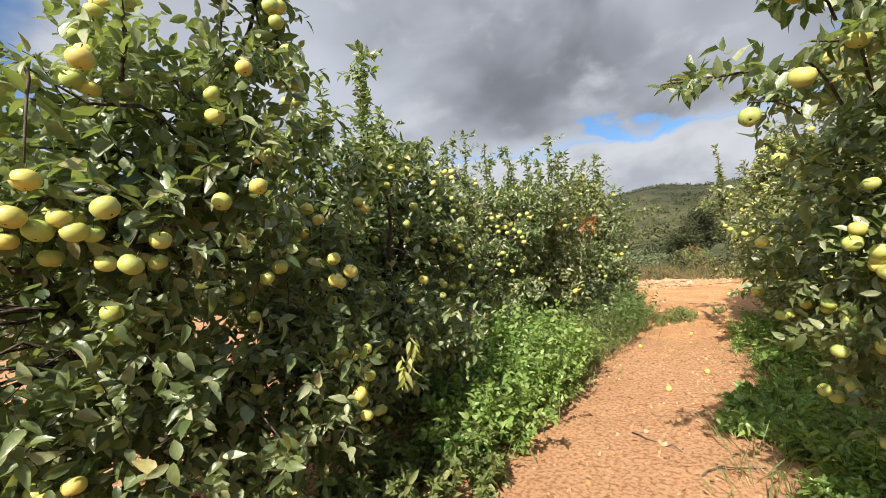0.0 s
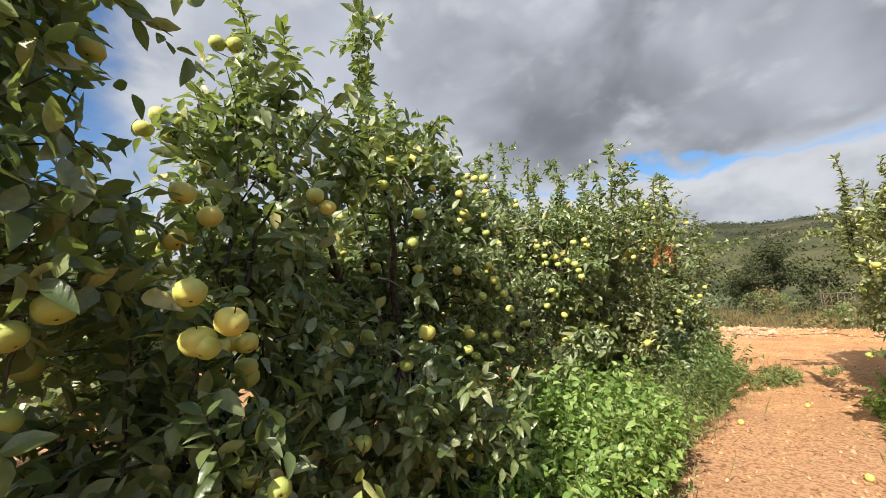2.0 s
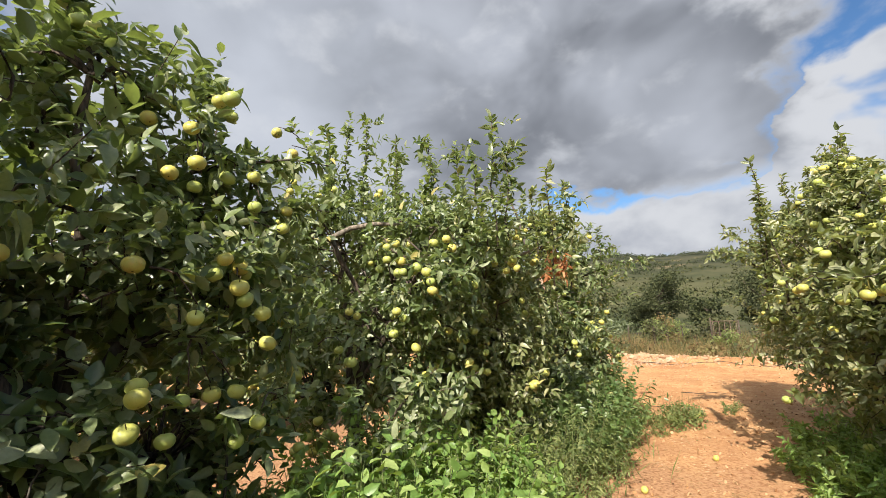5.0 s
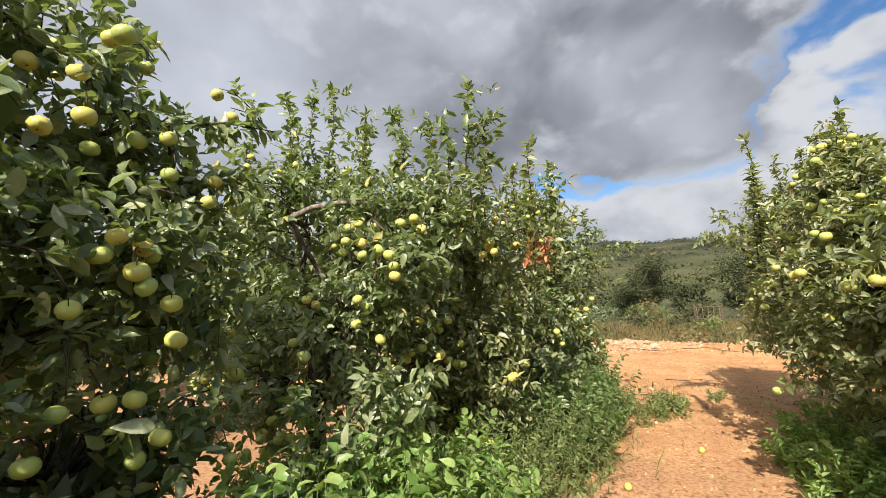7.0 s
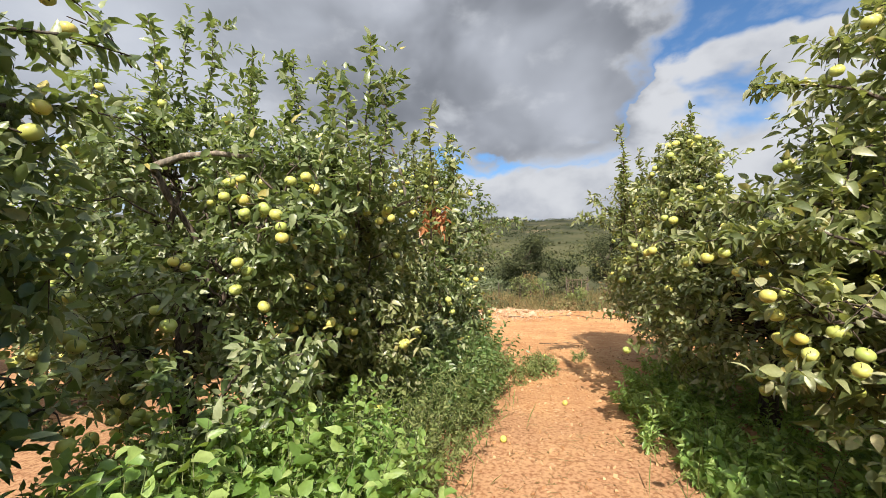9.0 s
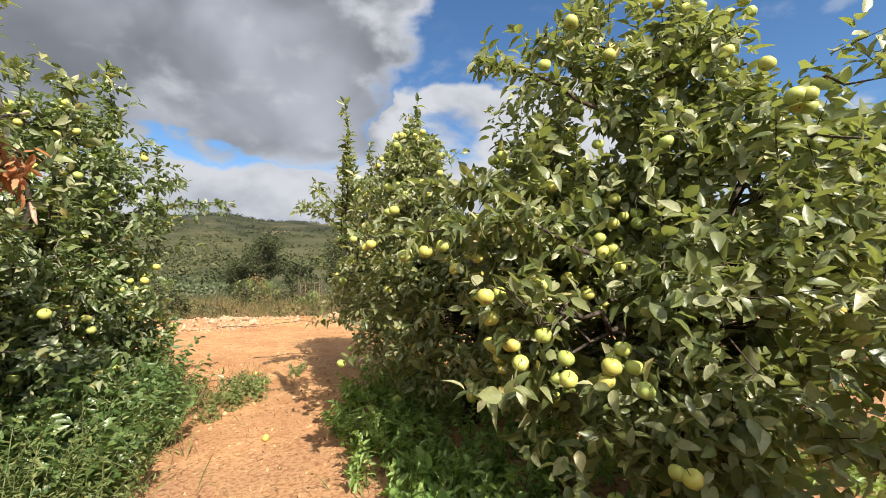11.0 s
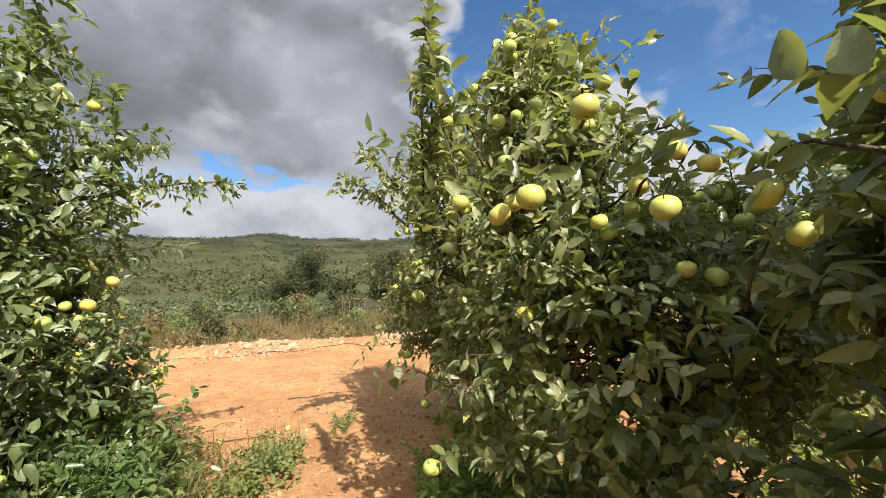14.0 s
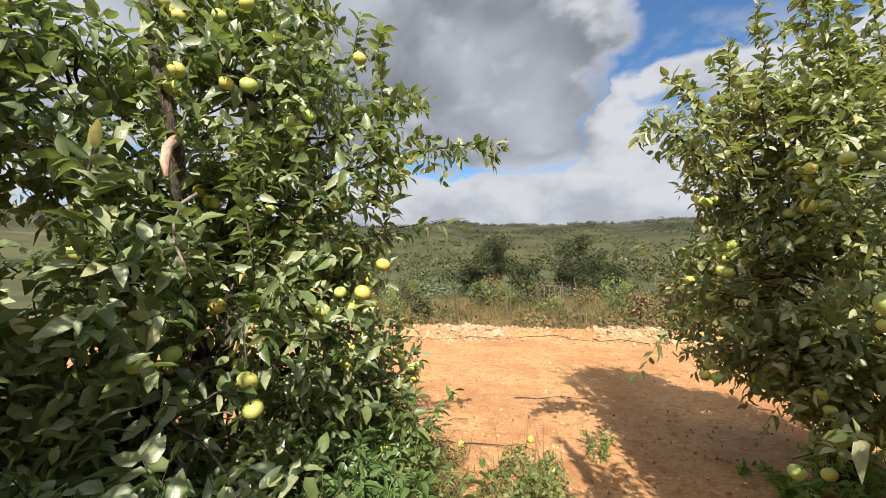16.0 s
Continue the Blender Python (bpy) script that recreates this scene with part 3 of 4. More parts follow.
gx, gy = graded(-1500, 1500, -3.0, 4.0, 0.13, 1.09), graded(-1500, 1500, -0.5, 17.5, 0.15, 1.09)
X, Y = np.meshgrid(gx, gy)
Z = np.array([[lift(x, y) for x in gx] for y in gy])
nx, ny = len(gx), len(gy)
i0 = (np.arange(ny - 1)[:, None] * nx + np.arange(nx - 1)[None]).ravel()
quads = np.concatenate([np.stack([i0, i0 + 1, i0 + nx + 1], 1), np.stack([i0, i0 + nx + 1, i0 + nx], 1)])
ground = solid("ground", np.stack([X, Y, Z], -1), quads, M_SOIL)
tagged(ground, "reddish stony soil of the orchard lane and clearing", "ground", kind="structure")

# ---- orchard trees along the lane ----
LIT = "apple tree laden with yellow-green apples beside the dirt lane"
T = {}
T["l0"] = apple_tree(-1.25, 0.2, [(-1.2, 0.1, 1.25, 0.85, 0.85, 1.0), (-0.66, 0.08, 2.1, 0.42, 0.52, 0.8), (-1.2, -0.55, 1.45, 0.8, 0.75, 0.95), (-0.55, 0.3, 2.75, 0.30, 0.34, 0.5), (-0.95, 0.7, 0.9, 0.6, 0.5, 0.55)], 11,
    LIT, 2100, apples=165, leaf=0.072, shape=LEAF, fruit=[(-0.34, -0.4, 1.95), (-0.22, -0.25, 1.86), (-0.4, -0.37, 1.81), (-0.86, -0.16, 2.67), (-0.65, -0.12, 2.73), (-0.37, 0.15, 2.36), (-0.17, 0.31, 2.7), (-0.32, 0.43, 2.75), (-0.7, 0.64, 2.79), (-0.32, -0.08, 1.77), (-0.28, -0.18, 1.69), (-0.41, -0.06, 1.7), (-0.61, -0.31, 1.74), (-0.52, -0.26, 1.87), (-0.56, 0.13, 2.18), (-0.59, 0.1, 2.04), (-0.37, 0.33, 2.13), (-0.27, 0.26, 1.98), (-0.42, 0.18, 1.93), (-0.56, 0.23, 2.15), (-0.91, 0.46, 1.51), (-0.68, 0.42, 1.42), (-1.14, 0.22, 1.14), (-1.13, 0.4, 1.02), (-0.74, 0.44, 1.05), (-1.29, 0.13, 1.39), (-1.34, 0.12, 1.23), (-1.12, 0.3, 0.67), (-0.96, 0.26, 0.61), (-0.95, 0.94, 0.73)] + [(-0.98, 1.19, 0.75), (-0.33, 0.14, 1.92)], tips=[(-0.65, 0.6, 2.75, -1.1, 0.2, 2.2)])
T["l1"] = apple_tree(-1.8, 2.65, [(-1.9, 2.8, 1.2, 0.72, 0.75, 0.9), (-1.95, 2.75, 2.2, 0.66, 0.66, 0.8), (-1.8, 3.15, 2.0, 0.5, 0.5, 0.7), (-1.25, 1.2, 2.2, 0.45, 0.36, 0.6), (-1.2, 1.15, 1.3, 0.5, 0.4, 0.6), (-2.0, 1.95, 1.6, 0.6, 0.6, 0.55), (-1.25, 1.7, 0.95, 0.58, 0.6, 0.55), (-1.3, 1.85, 2.45, 0.3, 0.28, 0.24), (-1.75, 3.0, 0.75, 0.6, 0.5, 0.5)], 12,
    "tall apple tree with a dark dense crown and hanging apples", 2700, apples=160, bare=0.22, leaf=0.074, shape=LEAF,
    shoots=[(-1.43, 1.98, 3.66, 0.7), (-1.55, 2.1, 3.35, 0.5)], tips=[(-0.75, 1.85, 2.35, -1.3, 2.1, 2.4), (-0.55, 1.6, 1.2, -1.2, 1.7, 1.1), (-0.6, 1.75, 1.0, -1.1, 1.9, 0.9), (-0.4, 2.0, 1.05, -1.0, 2.0, 0.9), (-0.5, 2.15, 0.85, -1.1, 2.1, 0.7), (-0.45, 1.85, 1.25, -1.1, 1.9, 1.1), (-0.55, 2.3, 1.1, -1.2, 2.3, 0.9), (-0.8, 2.0, 2.6, -1.4, 2.3, 2.5), (-1.45, 3.75, 2.55, -1.8, 3.1, 2.4), (-1.3, 3.6, 2.2, -1.75, 3.1, 2.1)],
    fruit=[(-0.79, 1.82, 2.06), (-1.07, 1.9, 2.43), (-0.88, 1.9, 2.39), (-1.29, 1.96, 2.63), (-1.98, 1.91, 2.97), (-2.4, 1.96, 3.14), (-1.4, 1.82, 2.06), (-1.59, 1.97, 2.12), (-1.07, 2.03, 1.96), (-1.29, 2.12, 2.4), (-1.38, 2.27, 2.49), (-1.38, 1.88, 2.39), (-1.7, 1.89, 2.53), (-1.1, 1.71, 1.46), (-0.6, 1.64, 1.49), (-0.76, 1.66, 1.34), (-0.95, 1.94, 1.2), (-0.91, 2.07, 1.16), (-1.31, 2.48, 1.05), (-1.36, 2.35, 1.84), (-1.7, 2.45, 2.02), (-1.21, 2.86, 1.63), (-1.73, 3.14, 1.64), (-1.43, 3.09, 1.64), (-1.42, 3.06, 1.5), (-1.21, 3.03, 1.75), (-1.74, 3.1, 1.4), (-1.66, 3.29, 1.42), (-1.31, 2.88, 1.32), (-1.34, 3.01, 1.32)] + [(-1.25, 3.06, 1.33), (-1.27, 2.81, 1.2), (-1.16, 3.1, 1.21), (-1.27, 3.08, 1.13), (-1.39, 3.49, 0.98), (-1.62, 2.82, 2.54), (-1.4, 2.9, 2.46), (-1.65, 2.93, 2.66), (-1.96, 2.9, 2.44), (-1.38, 2.92, 2.3), (-1.52, 3.14, 2.32), (-1.38, 3.19, 2.31), (-1.67, 3.18, 2.25), (-1.38, 3.2, 2.16), (-1.59, 3.19, 2.69), (-1.53, 2.99, 2.24)])
T["l2"] = apple_tree(-2.1, 4.6, [(-2.25, 4.95, 1.3, 0.85, 0.85, 0.9), (-1.7, 5.2, 2.15, 0.8, 0.7, 0.66), (-2.65, 4.95, 2.35, 0.65, 0.7, 0.62), (-1.3, 4.7, 1.75, 0.36, 0.33, 0.34), (-2.5, 4.5, 0.8, 0.5, 0.5, 0.45)], 13,
    "apple tree with a pale bent bough and upright shoots", 2000, apples=90, bare=0.75,
    shoots=[(-2.36, 5.08, 3.74, 0.9), (-0.91, 5.04, 3.28, 0.85), (-2.7, 4.9, 3.5, 0.7), (-2.05, 5.2, 3.45, 0.7), (-1.6, 5.1, 3.3, 0.6), (-2.55, 5.0, 3.62, 0.8), (-1.85, 4.95, 3.1, 0.5), (-1.3, 5.1, 3.05, 0.5), (-2.9, 4.6, 3.3, 0.7), (-2.45, 4.6, 3.45, 0.8), (-1.05, 4.9, 2.9, 0.5), (-0.8, 5.1, 3.0, 0.5)], tips=[(-0.85, 3.95, 1.32, -1.5, 4.2, 0.8), (-0.72, 4.1, 1.12, -1.4, 4.4, 0.7), (-0.95, 3.75, 1.0, -1.6, 4.3, 0.6), (-0.8, 4.35, 1.25, -1.5, 4.5, 0.8), (-1.1, 3.55, 0.92, -1.7, 4.2, 0.6), (-1.25, 3.7, 1.2, -1.8, 4.3, 0.8)],
    fruit=[(-1.86, 3.54, 0.94), (-1.93, 3.71, 2.89), (-1.67, 3.64, 2.65), (-1.65, 3.71, 1.86), (-1.75, 3.56, 1.6), (-1.67, 3.59, 1.6), (-1.55, 4.03, 1.33), (-2.54, 4.75, 2.95), (-2.24, 4.91, 2.37), (-2.15, 5.13, 2.5), (-1.97, 4.7, 2.08), (-1.8, 4.61, 2), (-1.6, 4.6, 1.95), (-1.28, 4.37, 1.92), (-1.27, 4.5, 1.85), (-1.13, 4.66, 2.1), (-1.6, 4.77, 2.2), (-2.01, 5.13, 1.66), (-1.64, 4.1, 1.32), (-1.83, 4.19, 1.39), (-1.76, 4.21, 1.1), (-1.16, 4.89, 1.24), (-2.03, 4.89, 2.27), (-1.064, 4.252, 1.822), (-1.1, 4.26, 1.89), (-1.18, 4.27, 1.93), (-1.02, 4.2, 1.76), (-1.3, 4.25, 1.98), (-1.25, 4.2, 1.9), (-1.4, 4.22, 2)])
T["l3"] = apple_tree(-1.9, 6.5, [(-2.0, 6.25, 1.2, 0.85, 0.85, 0.95), (-1.6, 5.95, 1.95, 0.7, 0.62, 0.62), (-2.1, 6.2, 2.2, 0.7, 0.6, 0.6), (-1.4, 5.9, 1.1, 0.55, 0.5, 0.6)], 14,
    "apple tree with one withered rust-red spray of leaves", 1800, mat=M_LEAF_OLIVE, apples=85,
    shoots=[(-0.603, 5.508, 2.902, 0.8), (-0.95, 6.0, 2.85, 0.6), (-0.6, 6.1, 2.6, 0.5), (-1.3, 6.1, 3.0, 0.5)],
    fruit=[(-1.39, 5.39, 2.54), (-1.19, 5.25, 1.28), (-1.04, 5.74, 2.32)])
T["l4"] = apple_tree(-1.65, 8.05, [(-1.6, 8.2, 1.1, 0.85, 0.95, 0.9), (-1.6, 8.2, 1.8, 0.85, 0.8, 0.7), (-1.45, 8.1, 2.6, 0.62, 0.58, 0.5), (-2.0, 7.5, 2.2, 0.45, 0.45, 0.45), (-1.6, 7.35, 1.2, 0.5, 0.45, 0.6), (-1.25, 7.25, 0.75, 0.5, 0.5, 0.5), (-1.15, 8.5, 0.8, 0.5, 0.55, 0.5)], 15,
    "last apple tree of the row with a long side branch", 2300, apples=105, bare=0.25, leaf=0.073,
    shoots=[(-0.695, 7.98, 2.75, 0.6), (-1.1, 7.9, 3.5, 0.6)], tips=[(-0.1, 8.57, 2.30, -1.1, 8.2, 2.05), (-0.55, 8.3, 2.5, -1.1, 8.1, 2.2)],
    fruit=[(-1.6, 7.87, 1.94), (-1.53, 7.86, 1.88), (-1.19, 7.49, 1.4), (-1.17, 7.61, 1.15), (-1.13, 7.62, 1.06), (-1.2, 7.84, 1.83), (-2.03, 8.12, 2.05), (-1.72, 7.69, 2.66), (-1.89, 7.59, 2.34), (-1.19, 7.66, 2.35), (-1.3, 7.66, 2.37), (-1.72, 7.87, 2.42), (-1.18, 8.27, 2.1), (-1.01, 8.52, 1.52), (-1.06, 8.67, 1.44), (-1.17, 8.51, 1.82), (-1.16, 8.19, 1.51), (-1.22, 8.3, 1.44), (-1.42, 8.02, 1.64), (-0.92, 8.79, 2.02), (-1.57, 7.7, 2.86), (-1.36, 7.68, 2.7), (-1.22, 7.68, 2.74), (-1.2, 7.86, 2.68), (-1.08, 9.01, 1.31), (-1.39, 8.06, 1.2), (-0.96, 7.4, 1.05), (-1, 7.42, 1.14)])
T["r0"] = apple_tree(2.75, 0.3, [(2.9, 0.3, 1.3, 0.85, 0.9, 0.95), (2.8, 0.4, 2.2, 0.75, 0.85, 0.8)], 21, LIT, 1500, apples=60,
    tips=[(1.75, 0.8, 2.1, 2.3, 0.5, 2.05)])
T["r1"] = apple_tree(2.45, 2.5, [(2.3, 2.4, 1.35, 0.85, 0.85, 0.85), (2.35, 2.4, 2.1, 0.75, 0.75, 0.65)], 22, LIT, 1900, apples=80,
    tips=[(1.08, 1.1, 2.2, 1.9, 1.9, 2.2), (1.3, 1.2, 2.12, 1.95, 1.9, 2.2), (1.4, 1.25, 2.5, 2.0, 1.9, 2.4), (1.5, 1.1, 2.2, 2.1, 1.8, 2.2), (1.6, 1.2, 2.75, 2.1, 2.0, 2.5)],
    fruit=[(1.47, 1.11, 2.1), (1.33, 1.15, 2.02), (1.5, 1.3, 2.45), (1.62, 1.2, 2.2)])
T["r2"] = apple_tree(2.5, 5.0, [(2.6, 4.75, 1.2, 0.75, 0.72, 0.75), (2.65, 5.4, 2.45, 0.74, 0.7, 0.9), (1.95, 5.3, 1.5, 0.46, 0.42, 0.55), (2.6, 4.9, 0.9, 0.8, 0.65, 0.5), (2.15, 5.8, 1.3, 0.45, 0.4, 0.7), (2.95, 4.75, 2.1, 0.5, 0.5, 0.55), (2.25, 5.75, 2.0, 0.36, 0.36, 0.36), (1.82, 5.0, 1.0, 0.36, 0.36, 0.5)], 23, LIT, 2400, leaf=0.08, shape=LEAF, apples=110, mat=M_LEAF_OLIVE,
    tips=[(1.15, 5.38, 1.72, 1.85, 5.2, 1.7), (1.5, 5.29, 2.66, 2.15, 5.1, 2.4), (1.25, 5.3, 1.95, 1.85, 5.2, 1.85), (1.4, 5.0, 1.75, 1.9, 4.9, 1.6)],
    fruit=[(2.31, 5.28, 2.47), (2.18, 5.32, 2.47), (1.9, 5.24, 2.67), (2.12, 5.76, 2.82), (2.23, 5.55, 2.73), (2.05, 5.28, 2.07), (2.73, 5.71, 2.07), (2.18, 5.15, 2.22), (2.12, 4.65, 2.08), (1.9, 5.07, 1.48), (1.99, 5.1, 1.58), (2.35, 5.4, 1.41), (1.98, 5.11, 1.29), (2.25, 5.2, 1.32), (1.54, 5.12, 1.41), (1.41, 5.8, 1.64), (1.64, 5.59, 1.49), (2.02, 5.45, 0.76), (2.49, 5.96, 0.75), (2.52, 5.71, 0.92), (1.67, 5.38, 1.25), (2.37, 5.08, 1.83), (1.39, 5.46, 1.81), (1.6, 5.5, 1.82), (1.44, 5.61, 1.77), (1.24, 5.38, 1.62), (1.14, 5.42, 1.6), (1.32, 5.32, 1.65), (1.36, 5.25, 1.53), (1.56, 5.42, 1.59)] + [(1.36, 4.9, 1.41), (1.64, 4.9, 1.46), (1.95, 4.97, 1.4), (1.98, 4.93, 1.32), (1.61, 4.85, 1.24), (1.7, 4.82, 1.14), (1.67, 5.21, 0.94), (1.68, 5.11, 0.91), (1.76, 4.98, 1.01), (1.78, 5.04, 0.91), (1.52, 5.15, 1.15), (2.06, 4.92, 1.75), (2.28, 4.98, 1.76), (1.45, 5.04, 1.3)])
T["r3"] = apple_tree(2.2, 7.1, [(2.0, 7.1, 1.1, 0.9, 0.9, 0.85), (1.72, 7.05, 1.75, 0.50, 0.6, 0.58), (1.7, 7.35, 2.35, 0.42, 0.42, 0.6), (2.5, 7.3, 1.5, 0.7, 0.7, 0.5), (3.0, 7.2, 1.15, 0.6, 0.75, 0.65)], 24, LIT, 2100, mat=M_LEAF_OLIVE, apples=95,
    shoots=[(0.965, 6.85, 3.0, 1.0), (1.8, 7.47, 3.26, 0.8), (1.65, 7.35, 3.0, 0.7), (2.85, 7.84, 2.75, 0.6), (2.0, 7.5, 2.95, 0.6), (1.72, 7.42, 3.1, 0.8), (1.88, 7.4, 2.9, 0.7), (1.7, 7.5, 3.05, 0.7), (0.99, 6.88, 2.7, 0.7), (1.0, 6.83, 2.5, 0.6)],
    fruit=[(1.31, 5.95, 1.64), (1.24, 6.12, 1.94), (1.59, 5.87, 1.57), (1.64, 6.24, 1.88), (1.85, 6.32, 1.87), (1.08, 6.14, 1.7), (1.08, 6.35, 1.69), (1.32, 7.65, 1.6), (1.17, 7.26, 1.86), (1.43, 7.39, 1.94), (1.67, 7.62, 2.5), (1.36, 7.62, 1.4), (1.03, 7.5, 1.42), (1.6, 7.76, 1.47), (1.38, 7.9, 1.06), (1.2, 8.26, 0.6), (1.55, 7.81, 0.94), (1.56, 7.62, 1.44), (1.161, 6.427, 1.743), (1.011, 6.534, 1.762), (1.09, 6.97, 2.23), (1.05, 6.95, 2.16), (1.12, 6.93, 2.17)])
T["r4"] = apple_tree(2.1, 9.35, [(2.05, 9.3, 1.5, 0.9, 0.95, 0.8), (1.95, 9.3, 2.3, 0.75, 0.75, 0.7), (2.25, 9.2, 0.95, 0.7, 0.75, 0.5)], 25, "end apple tree casting its shadow on the clearing", 2000, mat=M_LEAF_OLIVE, apples=85, bare=0.45,
    shoots=[(1.55, 9.0, 3.3, 0.6), (2.0, 9.1, 3.5, 0.7), (1.3, 8.9, 3.0, 0.6), (1.8, 9.0, 3.35, 0.6), (2.2, 9.0, 3.45, 0.6)], tips=[(0.6, 8.2, 2.3, 1.2, 8.8, 2.0), (0.75, 8.3, 2.5, 1.3, 8.8, 2.1)], fruit=[(1.11, 8.83, 1.94), (1.2, 8.88, 1.52), (1.2, 9.04, 1.35), (1.6, 9.27, 2.49), (1.66, 9.01, 1.88), (1.36, 8.31, 0.58), (1.74, 9.02, 2.12), (1.185, 8.772, 1.51)])

# rows beyond, seen in gaps; unseen trees behind the camera are added for shade
far_tree = apple_tree(-5.4, 1.0, [(-5.4, 1.0, 1.3, 1.0, 1.0, 0.85), (-5.4, 1.0, 2.2, 0.85, 0.85, 0.8)], 31, "apple tree of the orchard rows beyond and behind", 470, leaf=0.145, apples=26, per=8, shape=KITE, far=True)
spots = [(-5.6, 3.6), (-5.3, 6.2), (-5.7, 8.6), (-5.5, -1.6), (5.6, 0.2), (5.8, 2.8), (5.5, 5.4), (5.8, 8.0), (9.2, 5.0), (9.4, 8.2), (9.0, 1.5), (2.9, -2.4), (-1.6, -2.6), (3.0, -5.0), (-1.9, -5.2), (-9.0, 6.6)]
for k, (px, py) in enumerate(spots):
    copy_thing(far_tree, pose(px, py, 0, 0, 0, 67 * k))

# ---- details of the trees ----
solid("riser", *tube([(-2.1, 4.6, 0.85), (-2.1, 4.85, 1.4), (-2.2, 4.8, 1.85), (-2.25, 4.62, 2.12), (-2.236, 4.5, 2.28)], (0.04, 0.032, 0.028, 0.025, 0.024), 8), M_BARK, T["l2"], "dark rising limb")
solid("bough", *tube([(-2.236, 4.49, 2.27), (-2.226, 4.5, 2.31), (-2.11, 4.6, 2.39), (-1.9, 4.68, 2.41), (-1.7, 4.85, 2.40), (-1.45, 5.1, 2.36)], (0.026, 0.026, 0.023, 0.02, 0.013, 0.007), 8), M_BOUGH, T["l2"], "pale grey bent bough")
r = np.random.default_rng(5)
n = 30
at = np.array([-0.64, 5.68, 2.1]) + r.normal(0, 1, (n, 3)) * np.array([0.055, 0.055, 0.055])
solid("withered_leaves", *foliage(at, np.tile([0, -0.2, -1.0], (n, 1)) + r.normal(0, 0.3, (n, 3)), np.full(n, 0.12), 5, 0.068, r, slim=0.4, droop=0.7), M_RUST, T["l3"], "rust-red withered leaves")
solid("dead_twig", *tube([(-1.2, 5.85, 2.1), (-0.97, 5.78, 2.17), (-0.76, 5.74, 2.22), (-0.6, 5.76, 2.28)], (0.014, 0.012, 0.009, 0.005), 6), M_BOUGH, T["l3"])
solid("leader", *tube([(-1.65, 8.05, 0.85), (-1.72, 7.95, 1.4), (-1.6, 7.75, 1.8), (-1.44, 7.55, 2.03), (-1.49, 7.53, 2.3), (-1.6, 7.55, 2.55), (-1.72, 7.6, 3.0), (-1.9, 7.7, 3.4)], (0.045, 0.038, 0.034, 0.03, 0.027, 0.024, 0.018, 0.011), 9), M_BARK, T["l4"], "thick grey-brown leading branch")
solid("pruned_stub", *tube([(-1.43, 7.53, 2.08), (-1.38, 7.44, 2.02), (-1.35, 7.40, 1.95), (-1.32, 7.38, 1.885)], (0.022, 0.019, 0.017, 0.007), 8), M_STUB, T["l4"], "pale reddish pruned stub")
solid("dry_shoot", *tube([(-1.09, 7.27, 1.795), (-1.12, 7.24, 1.76), (-1.13, 7.22, 1.70), (-1.12, 7.21, 1.63), (-1.08, 7.21, 1.56), (-1.05, 7.21, 1.51)], (0.006, 0.006, 0.006, 0.005, 0.005, 0.003), 6), M_BOUGH, T["l4"], "bare dry hanging shoot")
n = 6
at = np.array([-0.14, 0.95, 1.2]) + r.normal(0, 0.05, (n, 3))
solid("yellow_leaves", *foliage(at, np.tile([0.2, -0.3, -1.0], (n, 1)), np.full(n, 0.08), 4, 0.075, r, slim=0.36, droop=1.0), M_PALE, T["l1"], "yellowing drooping leaves")

# ---- weeds ----
def weeds(name, label, outline, count, tall, leaf, mat, seed, slim=0.5, per=26, category="weeds", shape=FOLD):
    """A stand of weeds. outline: y, left and right edge along it; tall: least and greatest height."""
    r = np.random.default_rng(seed)
    o = np.array(outline, float)
    y = r.uniform(o[0, 0], o[-1, 0], count)
    lo, hi = np.interp(y, o[:, 0], o[:, 1]), np.interp(y, o[:, 0], o[:, 2])
    s = r.uniform(0, 1, count)
    x = lo + (hi - lo) * s + r.normal(0, 0.05, count)
    h = (tall[0] + (tall[1] - tall[0]) * r.uniform(0, 1, count) ** 1.3) * (0.45 + 0.55 * np.clip(4 * s * (1 - s), 0, 1) ** 0.5)
    if o.shape[1] > 3:
        h *= np.interp(y, o[:, 0], o[:, 3])
    foot = np.stack([x, y, np.array([lift(a, c) for a, c in zip(x, y)]) - 0.02], 1)
    way = unit(np.stack([r.normal(0, 0.34, count), r.normal(0, 0.34, count), np.ones(count)], 1))
    sets = [rods(foot, foot + way * h[:, None] * 0.84, 0.004)]
    green = [foliage(foot + way * h[:, None] * 0.15, way, h * 0.85, per, leaf, r, shape, slim, 0.2)]
    side = foot + way * (h * r.uniform(0.3, 0.7, count))[:, None]
    out = unit(np.stack([r.normal(0, 1, count), r.normal(0, 1, count), np.full(count, 0.5)], 1))
    green.append(foliage(side, out, h * 0.35, 9, leaf * 0.9, r, shape, slim, 0.15))
    sets.append(rods(side, side + out * h[:, None] * 0.33, 0.0025))
    e = tagged(base_of(name, float(x.mean()), float(y.mean())), label, category, kind="stuff")
    tagged(solid("stems", *joined(sets), M_STEM, e), kind="stuff")
    tagged(solid("leaves", *joined(green), mat, e), kind="stuff")
    return e


